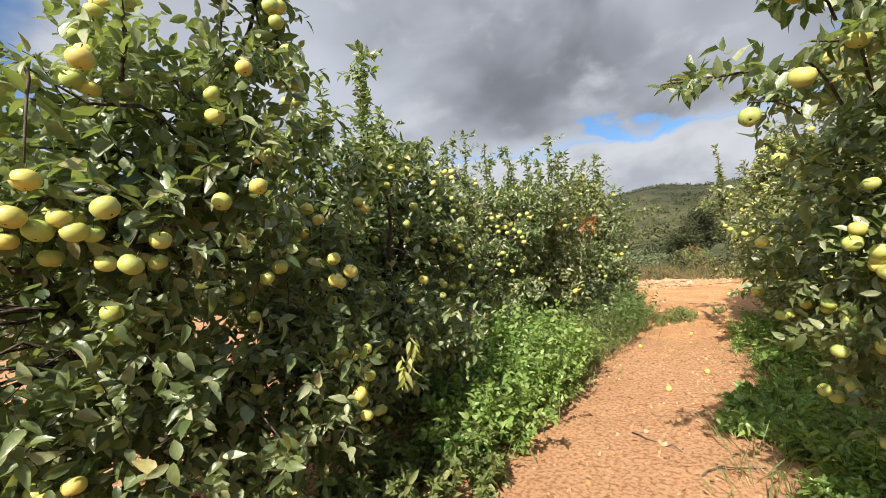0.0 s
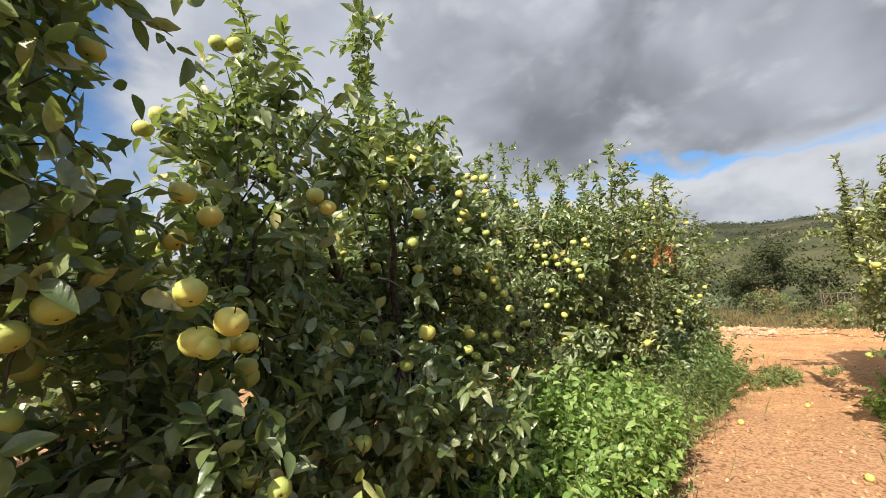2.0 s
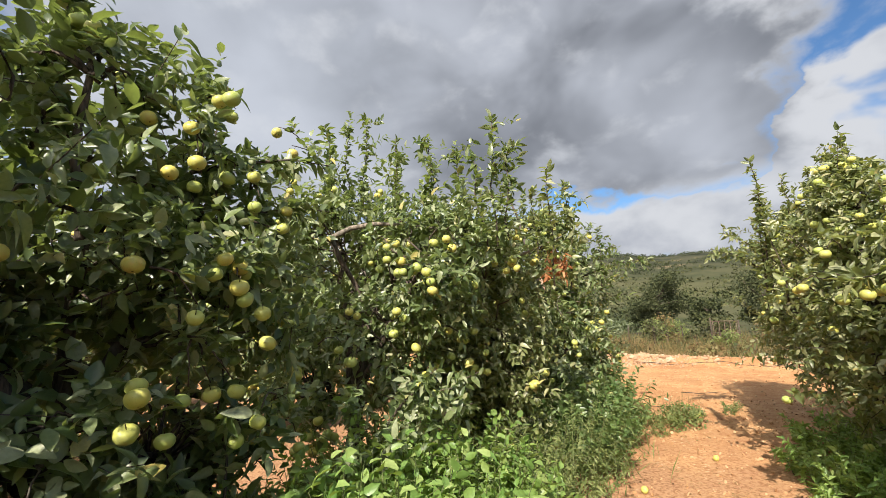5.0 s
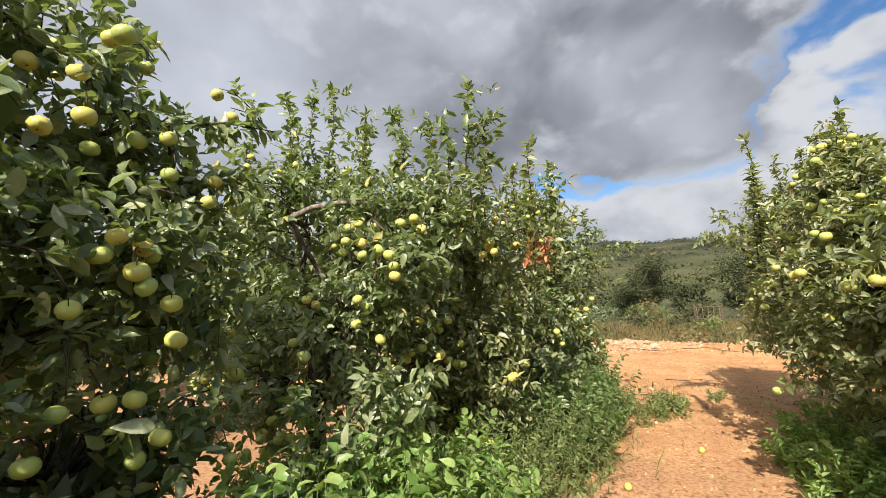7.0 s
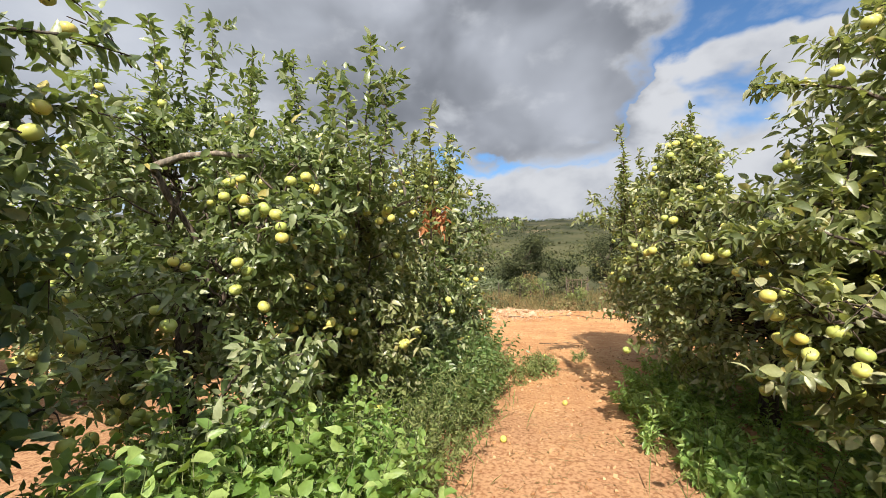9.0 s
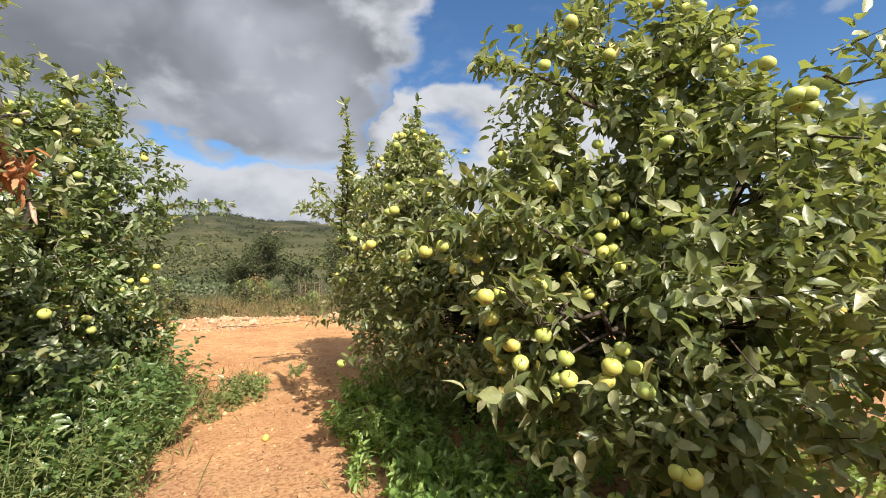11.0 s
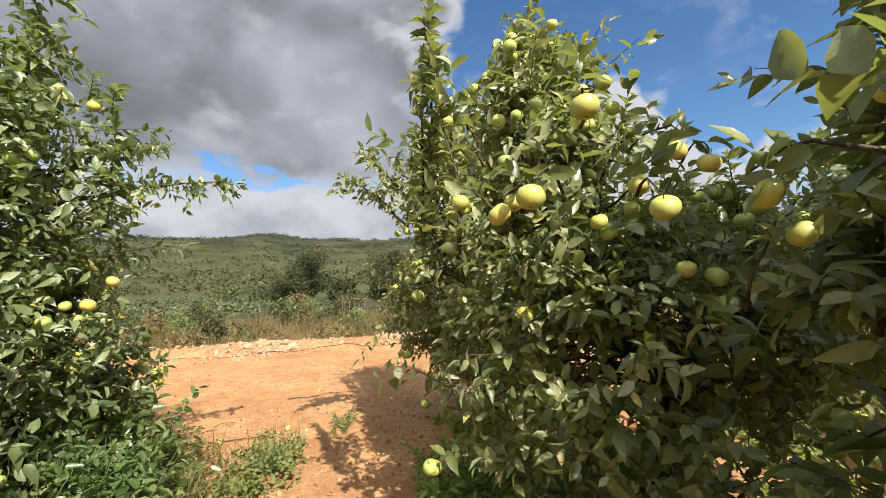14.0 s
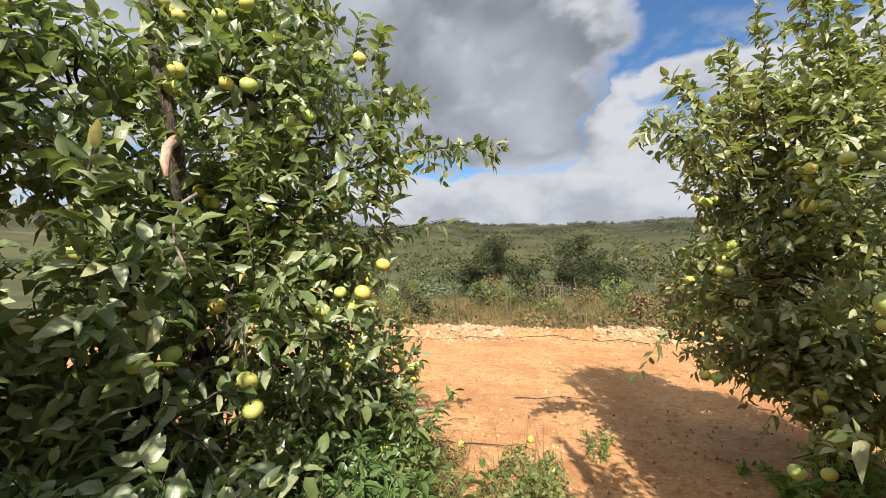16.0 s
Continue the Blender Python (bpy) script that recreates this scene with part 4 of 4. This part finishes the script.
weeds("weed_thicket", "bright green weeds crowding under the apple row", [(1.8, -0.9, -0.3, .6), (2.6, -1.05, -0.34, .7), (3.3, -1.6, -0.38, 1.05), (4, -1.7, -0.5, 1.1), (4.7, -1.4, -0.7, .85), (5.2, -1.2, -0.75, .5)], 470, (0.5, 1.35), 0.06, M_WEED, 41, 0.74, 24, shape=BLADE)
weeds("weed_thicket", "tall sunlit broad-leaved weeds at the edge of the lane", [(2.9, -1.25, -0.6, .7), (3.4, -1.35, -0.52, 1), (4.1, -1.4, -0.55, 1), (4.7, -1.3, -0.75, .8)], 250, (0.75, 1.22), 0.068, M_WEED, 59, 0.72, 22, shape=BLADE)
weeds("weed_thicket", "dull green fine-leaved weeds at the foot of the trees", [(3.6, -1.0, -0.42, .75), (4.3, -1.25, -0.42, 1.15), (5.0, -1.3, -0.46, 1.2), (6.5, -1.3, -0.48, 1.1), (7.6, -1.2, -0.45, 1), (8.8, -1.3, -0.65, .8), (9.6, -1.4, -0.9, .6)], 760, (0.3, 0.9), 0.042, M_WEED_DULL, 42, 0.36, 26)
weeds("weed_clump", "green weeds under the apple tree by the lane", [(6.2, 1.05, 1.6), (7.2, 0.95, 1.9), (8.2, 1.1, 1.8)], 150, (0.2, 0.55), 0.06, M_WEED, 43)
weeds("weed_clump", "low green weeds along the lane edge in tree shade", [(2.0, 1.5, 2.3), (3.5, 1.35, 2.2), (5.0, 1.4, 2.1), (6.0, 1.3, 2.0)], 300, (0.15, 0.55), 0.06, M_WEED, 44)
weeds("weed_tuft", "small green tuft at the edge of the tree's shadow", [(9.6, 0.45, 0.7), (9.8, 0.42, 0.78), (10.0, 0.45, 0.7)], 16, (0.1, 0.25), 0.03, M_WEED_DULL, 56, 0.4, 20)
weeds("weed_clump", "green weeds beneath the last tree of the row", [(6.3, -1.2, -0.55), (7.0, -1.25, -0.5), (7.8, -1.1, -0.5), (8.8, -1.1, -0.7)], 230, (0.4, 1.05), 0.066, M_NETTLE, 46, 0.62)
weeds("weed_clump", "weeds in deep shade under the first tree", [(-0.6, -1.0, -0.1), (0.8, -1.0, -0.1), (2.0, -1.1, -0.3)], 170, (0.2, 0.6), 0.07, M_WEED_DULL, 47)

weeds("weed_thicket", "dark green weeds filling the foot of the last tree", [(6.0, -1.9, -0.95), (6.8, -2.0, -0.9), (7.7, -2.0, -1.0)], 170, (0.4, 0.95), 0.066, M_NETTLE, 60, 0.62, 20)
weeds("weed_clump", "bright leafy weeds at the lane edge under the trees", [(3.3, 1.05, 1.35), (3.9, 1.0, 1.5), (4.4, 1.1, 1.6)], 60, (0.15, 0.32), 0.085, M_WEED, 61, 0.6, 14, shape=BLADE)
weeds("weed_clump", "broad-leaved bright weeds at the lane edge", [(5.4, 1.25, 1.6), (5.9, 1.3, 1.9), (6.3, 1.3, 1.8)], 60, (0.15, 0.3), 0.09, M_WEED, 48, 0.6, 14)
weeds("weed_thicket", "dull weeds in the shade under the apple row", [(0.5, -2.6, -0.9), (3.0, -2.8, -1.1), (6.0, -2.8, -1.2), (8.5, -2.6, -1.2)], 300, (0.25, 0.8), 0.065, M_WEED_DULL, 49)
weeds("weed_clump", "shaded weeds under the trees by the lane", [(5.6, 1.8, 2.9), (7.2, 1.7, 2.9), (9.6, 1.6, 2.6)], 200, (0.15, 0.5), 0.06, M_WEED, 50)
weeds("weed_thicket", "green weeds spreading between the orchard rows", [(4.6, 2.4, 4.6), (7.2, 2.6, 4.8), (10.0, 2.4, 4.4)], 240, (0.15, 0.6), 0.065, M_WEED, 54, 0.55, 20)
weeds("dry_tuft", "pale dry tuft at the lane edge", [(8.2, -1.0, -0.5), (8.9, -1.0, -0.35), (9.6, -1.1, -0.6)], 150, (0.12, 0.36), 0.04, M_DRY, 53, 0.16, 18)

weeds("weed_thicket", "tall leafy weeds under the low boughs", [(3.2, -2.2, -1.2), (4.2, -2.4, -1.2), (5.3, -2.3, -1.2)], 130, (0.5, 1.1), 0.06, M_WEED, 57, 0.55, 24)

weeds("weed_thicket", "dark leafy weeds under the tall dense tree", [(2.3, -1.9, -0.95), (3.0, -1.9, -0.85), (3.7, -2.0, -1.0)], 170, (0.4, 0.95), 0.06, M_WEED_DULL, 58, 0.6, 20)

# grass blades along the edges
r = np.random.default_rng(51)
n = 1500
gx_ = np.where(r.uniform(0, 1, n) < 0.6, r.normal(-0.75, 0.25, n), r.normal(1.45, 0.25, n))
gy_ = np.where(gx_ > 0.4, r.uniform(1.5, 7.0, n), r.uniform(1.5, 9.4, n))
at = np.stack([gx_, gy_, np.zeros(n)], 1)
up = np.stack([r.normal(0, 0.5, n), r.normal(0, 0.5, n), np.ones(n)], 1)
grass = solid("grass", *blades(KITE, at, up, r.normal(0, 1, (n, 3)), r.uniform(0.12, 0.4, n), 0.01, r.uniform(0, 0.5, n)), M_WEED_DULL)
tagged(grass, "thin grass blades along the lane edges", "grass", kind="stuff")

# ---- litter, stones and fallen fruit ----
r = np.random.default_rng(61)
n = 2200
lx, ly = r.uniform(-1.4, 2.4, n), r.uniform(0.0, 9.0, n) ** 1.0
at = np.stack([lx, ly, [lift(a, c) + 0.006 for a, c in zip(lx, ly)]], 1)
along = np.stack([r.normal(0, 1, n), r.normal(0, 1, n), r.normal(0, 0.15, n)], 1)
face = np.stack([r.normal(0, 0.3, n), r.normal(0, 0.3, n), np.ones(n)], 1)
ll = 0.01 + 0.04 * r.uniform(0, 1, n) ** 2
litter = solid("leaf_litter", *blades(BLADE, at, along, face, ll, ll * r.uniform(0.25, 0.6, n), r.uniform(-0.4, 0.4, n)), M_LITTER)
tagged(litter, "dry brown leaf and bark litter on the lane", "litter", kind="stuff")


def stone_mesh(name, seed, points=16):
    """An angular broken stone: the hull of a few scattered points."""
    r = np.random.default_rng(700 + seed)
    bm = bmesh.new()
    for q in unit(r.normal(0, 1, (points, 3))) * r.uniform(0.78, 1.1, (points, 1)) * np.array([1.2, 0.85, 0.62]):
        bm.verts.new(q)
    bmesh.ops.convex_hull(bm, input=bm.verts)
    bmesh.ops.delete(bm, geom=[v for v in bm.verts if not v.link_faces], context="VERTS")
    bmesh.ops.triangulate(bm, faces=bm.faces)
    bmesh.ops.recalc_face_normals(bm, faces=bm.faces)
    me = bpy.data.meshes.new(name)
    bm.to_mesh(me)
    bm.free()
    me.materials.append(M_STONE)
    return me


STONES = [stone_mesh("stone", s) for s in range(7)]
PEBBLE = stone_mesh("pebble", 9, 11)
pv = np.array([v.co[:] for v in PEBBLE.vertices])
pf = np.array([p.vertices[:] for p in PEBBLE.polygons])


def pebbles(name, label, xs, ys, sizes, seed, mat):
    r = np.random.default_rng(seed)
    sets = []
    for x, y, s in zip(xs, ys, sizes):
        m = np.array(Euler((r.uniform(0, 6), r.uniform(0, 6), r.uniform(0, 6))).to_matrix())
        q = (pv * np.array([1, r.uniform(.7, 1.2), r.uniform(.6, 1)]) * s) @ m.T
        sets.append((q + np.array([x, y, lift(x, y) + s * 0.25]), pf))
    return tagged(solid(name, *joined(sets), mat, smooth_shade=False), label, "pebbles", kind="stuff")


r = np.random.default_rng(62)
n = 4800
pebbles("pebbles", "small tan stones strewn over the clearing", r.uniform(-5, 6, n), 8.5 + 7.5 * r.uniform(0, 1, n), 0.006 + 0.022 * r.uniform(0, 1, n) ** 6, 63, M_PEBBLE)
n = 3000
pebbles("pebbles", "small pale stones strewn over the lane", r.uniform(-0.8, 1.7, n), r.uniform(1.5, 11, n), 0.005 + 0.024 * r.uniform(0, 1, n) ** 3.5, 64, M_PEBBLE)
n = 420
pebbles("pebbles", "pale limestone chips lying on the lane and clearing", r.uniform(-2.5, 3.0, n), r.uniform(2, 15.5, n), 0.008 + 0.022 * r.uniform(0, 1, n) ** 3, 66, M_STONE)
n = 420
cx_, cy_ = r.normal(0.35, 0.5, n), r.uniform(1.5, 7.0, n)
foot = np.stack([cx_, cy_, [lift(a, c) + 0.008 for a, c in zip(cx_, cy_)]], 1)
lie = np.stack([r.normal(0, 1, n), r.normal(0, 1, n), r.normal(0, 0.05, n)], 1)
straw = solid("straw", *rods(foot, foot + unit(lie) * r.uniform(0.03, 0.13, n)[:, None], 0.0016), M_DRY)
tagged(straw, "pale dry straw and grass cuttings scattered on the lane", "straw", kind="stuff")
bank = tagged(base_of("stone_bank", 0, 16), "low bank of tumbled pale limestone along the clearing", "stone bank")


def heap_x(r):
    """Along the bank the stones lie in two heaps, with a thin scatter between and beyond."""
    k = r.uniform()
    return r.normal(-1.15, 0.72) if k < 0.42 else r.normal(2.45, 0.6) if k < 0.72 else r.normal(-4.4, 1.3) if k < 0.88 else r.uniform(-8.5, 9.5)


for k in range(296):
    sx_ = heap_x(r)
    sy_ = 15.8 + 0.35 * noise.noise(Vector((sx_ * 0.35, 1, 2))) + r.normal(0, 0.30)
    s = 0.03 + 0.10 * r.uniform(0, 1) ** 3
    ob = new("stone", STONES[k % 7])
    ob.parent = bank
    ob.matrix_parent_inverse = bank.matrix_basis.inverted()
    ob.matrix_basis = pose(sx_, sy_, lift(sx_, sy_) + s * 0.14, r.uniform(-35, 35), r.uniform(-35, 35), r.uniform(0, 360)) @ Matrix.Scale(s, 4)
n = 2300
bx = [heap_x(r) for _ in range(n)]
pebbles("rubble", "small rubble between the stones of the bank", bx, 15.7 + r.normal(0, 0.42, n), 0.012 + 0.045 * r.uniform(0, 1, n) ** 2, 65, M_STONE)

for k, (fx, fy) in enumerate([(0.456, 4.32), (0.2, 9.35), (-0.55, 9.7), (0.35, 7.4), (0.75, 5.1), (-0.2, 6.2), (-0.9, 10.2), (0.05, 9.9)]):
    ob = new("fallen_apple", APPLE)
    ob.matrix_basis = pose(fx, fy, lift(fx, fy) + 0.028, 70 + 20 * k, 15 * k, 50 * k) @ Matrix.Scale(0.9, 4)
    tagged(ob, "yellow fallen apple lying on the soil", "apple", "fallen apples on the lane")
hose_pts = [(-7.5, 15.1, 0), (-4, 15.35, 0), (-1.8, 15.2, 0), (0.5, 15.4, 0), (2.4, 15.1, 0), (4.2, 15.5, 0), (8.0, 15.3, 0)]
fine = []
for a, c in zip(hose_pts[:-1], hose_pts[1:]):
    for s in np.linspace(0, 1, 10, endpoint=False):
        qx, qy = a[0] + (c[0] - a[0]) * s, a[1] + (c[1] - a[1]) * s + 0.05 * math.sin(s * 9)
        fine.append((qx, qy, lift(qx, qy) + 0.004 + 0.05 * max(0.0, math.sin(s * 7 + qx))))
hose = solid("irrigation_hose", *tube(fine, np.full(len(fine), 0.008), 6), M_HOSE)
tagged(hose, "thin black irrigation hose lying along the bank", "hose")
# First three sticks stand in for side-branch shadows on the soil; the rest are twigs.
for k, (a, c) in enumerate([((-0.1, 11.15), (0.75, 11.25)), ((-1.35, 10.3), (-0.55, 10.35)), ((-0.7, 9.8), (0.1, 9.7)), ((0.9, 2.6), (1.25, 2.9)), ((0.35, 3.1), (0.75, 2.9))]):
    line = bend((*a, 0.015), (*c, 0.015), 7, 0.012, 0.02)
    tagged(solid("twig_or_shadow_stick", *tube(line, np.linspace(0.007, 0.003, 7), 5), M_BARK), "thin bare brown stick on the soil, fallen twig or branch-shadow line", "twig", "twigs lying on the soil")

# ---- verge, fence and fields ----
def verge(n, y0, y1, x0, x1, h, mat, seed, label, wide=0.014):
    r = np.random.default_rng(seed)
    x, y = r.uniform(x0, x1, n), y0 + (y1 - y0) * r.uniform(0, 1, n) ** 1.3
    k = np.array([noise.noise(Vector((a * 0.7, c * 0.7, seed))) + 0.5 * noise.noise(Vector((a * 2.1, c * 2.1, seed))) for a, c in zip(x, y)])
    x, y, k = x[k > -0.28], y[k > -0.28], k[k > -0.28]
    n = len(x)
    at = np.stack([x, y, [lift(a, c) - 0.02 for a, c in zip(x, y)]], 1)
    up = np.stack([r.normal(0, 0.55, n), r.normal(0, 0.55, n), np.ones(n)], 1)
    rise = np.clip((y - y0) / 1.6, 0.3, 1)
    ob = solid("dry_grass", *blades(KITE, at, up, r.normal(0, 1, (n, 3)), r.uniform(h * 0.3, h, n) * (0.75 + 0.9 * k) * rise, wide, r.uniform(0, 0.7, n)), mat)
    return tagged(ob, label, "grass", kind="stuff")


verge(15000, 16.2, 25, -12, 13, 0.75, M_DRY, 71, "straw-coloured dry grass beyond the stone bank")
verge(12000, 16.3, 30, -14, 15, 0.85, M_BRUSH, 73, "reddish-brown dead stalks and brush in the verge")
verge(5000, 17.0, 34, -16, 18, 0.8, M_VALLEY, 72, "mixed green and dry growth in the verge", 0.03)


def bushy(name, x, y, z, w_, h, leaves, size, mat, seed, label, category, trunk=True, group=""):
    """A far shrub or tree: trunk, limbs, and a crown of uneven clumps of leaves."""
    r = np.random.default_rng(seed)
    e = tagged(base_of(name, x, y, z), label, category, group)
    k = 26
    up_ = r.uniform(0.17, 0.87, k)
    reach = w_ * 0.37 * np.sqrt(np.clip(1.0 - ((up_ - 0.52) / 0.46) ** 2, 0.03, 1)) * r.uniform(0.25, 1, k) ** 0.4
    turn = np.arange(k) * 2.4 + r.uniform(0, 1, k)
    cen = np.stack([x + reach * np.cos(turn), y + reach * np.sin(turn), z + h * up_], 1)
    rad = np.stack([w_ * r.uniform(.10, .19, k)] * 2 + [h * r.uniform(.09, .16, k)], 1)
    i = r.integers(0, k, leaves)
    u = unit(r.normal(0, 1, (leaves, 3)))
    p = cen[i] + rad[i] * u * r.uniform(0.5, 1.08, leaves)[:, None]
    p[:, 2] = np.maximum(p[:, 2], z + h * r.uniform(0.0, 0.1, leaves))
    ln = size * r.uniform(0.6, 1.4, leaves)
    solidc = blades(KITE, p, u + r.normal(0, 0.8, (leaves, 3)), u + np.array([0, 0, 0.5]) + r.normal(0, 0.4, (leaves, 3)), ln, ln * 0.7, r.uniform(0, 0.4, leaves))
    tagged(solid("crown", *solidc, mat, e), kind="stuff")
    if trunk:
        top = (x, y, z + h * 0.45)
        solid("trunk", *tube(bend((x, y, z - 0.2), top, 6, 0, w_ * 0.012, r), np.linspace(w_ * 0.045, w_ * 0.028, 6), 8), M_BARK, e)
        for c in cen[:5]:
            solid("limb", *tube(bend(top, c, 5, 0.1, 0.05, r), np.linspace(w_ * 0.022, w_ * 0.006, 5), 6), M_BARK, e)
    return e


bushy("evergreen_tree", -2.7, 40, lift(-2.7, 40), 5.5, 5.3, 14000, 0.13, M_DARK_LEAF, 81, "broad dark evergreen tree standing beyond the verge", "tree")
bushy("evergreen_tree", 4.4, 41, lift(4.4, 41), 3.8, 5.2, 9500, 0.13, M_DARK_LEAF, 82, "rounded dark green tree beyond the gate", "tree")
bushy("evergreen_tree", 6.9, 41, lift(6.9, 41), 3.6, 3.9, 7500, 0.13, M_DARK_LEAF, 83, "low dark green tree beyond the gate", "tree")
bushy("evergreen_tree", 0.9, 50, lift(0.9, 50), 3.4, 3.6, 3400, 0.22, M_DARK_LEAF, 84, "dark green tree further down the field", "tree")
r = np.random.default_rng(85)
for k in range(44):
    qx, qy = r.uniform(-9, 11), r.uniform(17.6, 24)
    bushy("shrub", qx, qy, lift(qx, qy), r.uniform(0.6, 1.4), r.uniform(0.7, 1.7), 520, 0.085, (M_WEED_DULL, M_VALLEY, M_BRUSH)[k % 3], 90 + k, "yellow-green leafy shrub in the dry verge", "shrub", True, "shrubs in the verge")

fence = tagged(base_of("wire_fence", 0, 22.5), "wire fence on thin weathered posts beyond the verge", "fence")
tops = []
for k in range(14):
    qx, qy = -13 + 2.1 * k, 22.5 + 0.1 * math.sin(k)
    if 0.5 < qx < 1.8:
        qx -= 0.5
    z0 = lift(qx, qy)
    solid("post", *tube([(qx, qy, z0 - 0.1), (qx + 0.01, qy, z0 + 0.7), (qx + 0.03 * math.sin(k * 3), qy, z0 + 1.0 + 0.12 * math.sin(k * 5))], (0.022, 0.021, 0.019), 7), M_BARK, fence)
    tops.append((qx, qy, z0))
for h in (0.3, 0.6, 0.86):
    solid("wire", *tube([(a, c, z0 + h) for a, c, z0 in tops], np.full(len(tops), 0.0025), 4), M_BARK, fence)
gate = tagged(base_of("field_gate", 1.1, 21.6, lift(1.1, 21.6)), "small rusty wire gate in the fence", "gate")
z0 = lift(1.1, 21.6)
for qx in (0.65, 1.55):
    solid("gate_post", *tube([(qx, 21.6, z0 - 0.1), (qx, 21.6, z0 + 1.2)], (0.028, 0.025), 8), M_BARK, gate)
for h in (0.15, 0.6, 1.05):
    solid("rail", *tube([(0.65, 21.58, z0 + h), (1.1, 21.57, z0 + h + 0.01), (1.55, 21.58, z0 + h)], (0.018, 0.018, 0.018), 6), M_METAL, gate)
for qx in (0.72, 0.92, 1.1, 1.28, 1.48):
    solid("bar", *tube([(qx, 21.58, z0 + 0.15), (qx, 21.58, z0 + 1.05)], (0.011, 0.011), 6), M_METAL, gate)


def clumps(name, label, places, mat, leaves, spread, category, seed, grain=0.42):
    """Bushes far off, in one mesh: places with a width each."""
    r = np.random.default_rng(seed)
    P = np.array(places, float)
    n = len(P)
    u = unit(r.normal(0, 1, (n, leaves, 3)))
    u[..., 2] = np.abs(u[..., 2])
    p = P[:, None, :3] + u * P[:, None, 3:4] * 0.5 * r.uniform(0.6, 1.1, (n, leaves, 1)) * np.array([1, 1, spread])
    ln = (P[:, 3:4] * grain * r.uniform(0.7, 1.3, (n, leaves))).ravel()
    q = u.reshape(-1, 3)
    v = blades(KITE, p.reshape(-1, 3), q + r.normal(0, 0.8, q.shape), q + np.array([0, 0, 0.6]) + r.normal(0, 0.3, q.shape), ln, ln * 0.8, 0.2)
    return tagged(solid(name, *v, mat), label, category, kind="stuff")


r = np.random.default_rng(101)
tuft = [(qx, qy, lift(qx, qy), w_) for qx, qy, w_ in ((-0.22, 8.1, 0.2), (-0.1, 8.45, 0.34), (0.06, 8.7, 0.4), (-0.16, 8.85, 0.34), (0.12, 9.05, 0.32), (-0.05, 9.3, 0.3), (0.18, 9.4, 0.2), (-0.3, 8.6, 0.22))]
clumps("weed_tuft", "scrubby olive-green weed tuft in the middle of the lane", tuft, M_WEED_DULL, 260, 1.3, "weeds", 109, 0.11)
foot = np.array(tuft)[r.integers(0, len(tuft), 60), :3] + r.normal(0, 1, (60, 3)) * np.array([0.07, 0.07, 0])
stalks = solid("dry_stalks", *rods(foot, foot + np.stack([r.normal(0, 0.09, 60), r.normal(0, 0.09, 60), r.uniform(0.2, 0.42, 60)], 1), 0.0022), M_DRY)
tagged(stalks, "thin dry stalks standing in the weed tuft", "stalks", kind="stuff")
rows = []
for row in range(11):
    for k in range(26):
        qx, qy = -34 + row * 3.2 + r.normal(0, 0.2), 37 + k * 2.6 + r.normal(0, 0.3)
        if qx < -4.5 - 0.02 * (qy - 30):
            rows.append((qx, qy, lift(qx, qy), r.uniform(1.0, 1.8)))
clumps("olive_rows", "rows of young silvery olive bushes in the far field", rows, M_SILVER, 120, 1.1, "bushes", 102, 0.17)
low = [(qx, qy, lift(qx, qy) - 0.03, s) for qx, qy, s in zip(r.uniform(-11, 12, 420), 16.5 + 11 * r.uniform(0, 1, 420), 0.25 + 0.6 * r.uniform(0, 1, 420) ** 2)]
clumps("brush", "low dry brown brush in the verge", low[:240], M_BRUSH, 60, 1.0, "brush", 106, 0.16)
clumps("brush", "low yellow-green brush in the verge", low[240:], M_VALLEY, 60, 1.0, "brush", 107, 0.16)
near = []
for k in range(1000):
    d, az = 30 + 110 * r.uniform(0, 1) ** 0.8, r.uniform(-0.85, 0.85)
    qx, qy = d * math.sin(az), 5 + d * math.cos(az)
    if not (qx < -2.5 and 34 < qy < 108 and r.uniform() < 0.85):
        near.append((qx, qy, lift(qx, qy), 0.5 + 1.8 * r.uniform(0, 1) ** 3))
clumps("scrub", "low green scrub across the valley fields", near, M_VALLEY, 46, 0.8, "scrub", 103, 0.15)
dark_ones = []
for k in range(260):
    d, az = 60 + 110 * r.uniform(0, 1), r.uniform(-0.95, 0.95)
    qx, qy = d * math.sin(az), 5 + d * math.cos(az)
    if noise.noise(Vector((qx * 0.04, qy * 0.04, 2))) > -0.1:
        dark_ones.append((qx, qy, lift(qx, qy), r.uniform(1.8, 4.5)))
clumps("field_trees", "dark rounded trees dotted over the valley", dark_ones, M_DARK_LEAF, 90, 0.9, "trees", 105, 0.14)
far, ridge = [], []
while len(far) + len(ridge) < 5200:
    az, d = r.uniform(-0.85, 0.85), 110 + 370 * r.uniform(0, 1) ** 1.1
    qx, qy = d * math.sin(az), 5 + d * math.cos(az)
    patchy = noise.noise(Vector((qx * 0.02, qy * 0.02, 5)))
    if patchy > -0.3:
        (ridge if d + 160 * patchy > 310 else far).append((qx, qy, lift(qx, qy), 1.8 + 3.6 * r.uniform(0, 1) ** 2))
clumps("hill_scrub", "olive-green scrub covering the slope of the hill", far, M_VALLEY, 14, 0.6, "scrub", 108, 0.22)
clumps("hill_woods", "dark woods covering the top of the far hill", ridge, M_SCRUB, 17, 0.7, "woods", 104, 0.22)
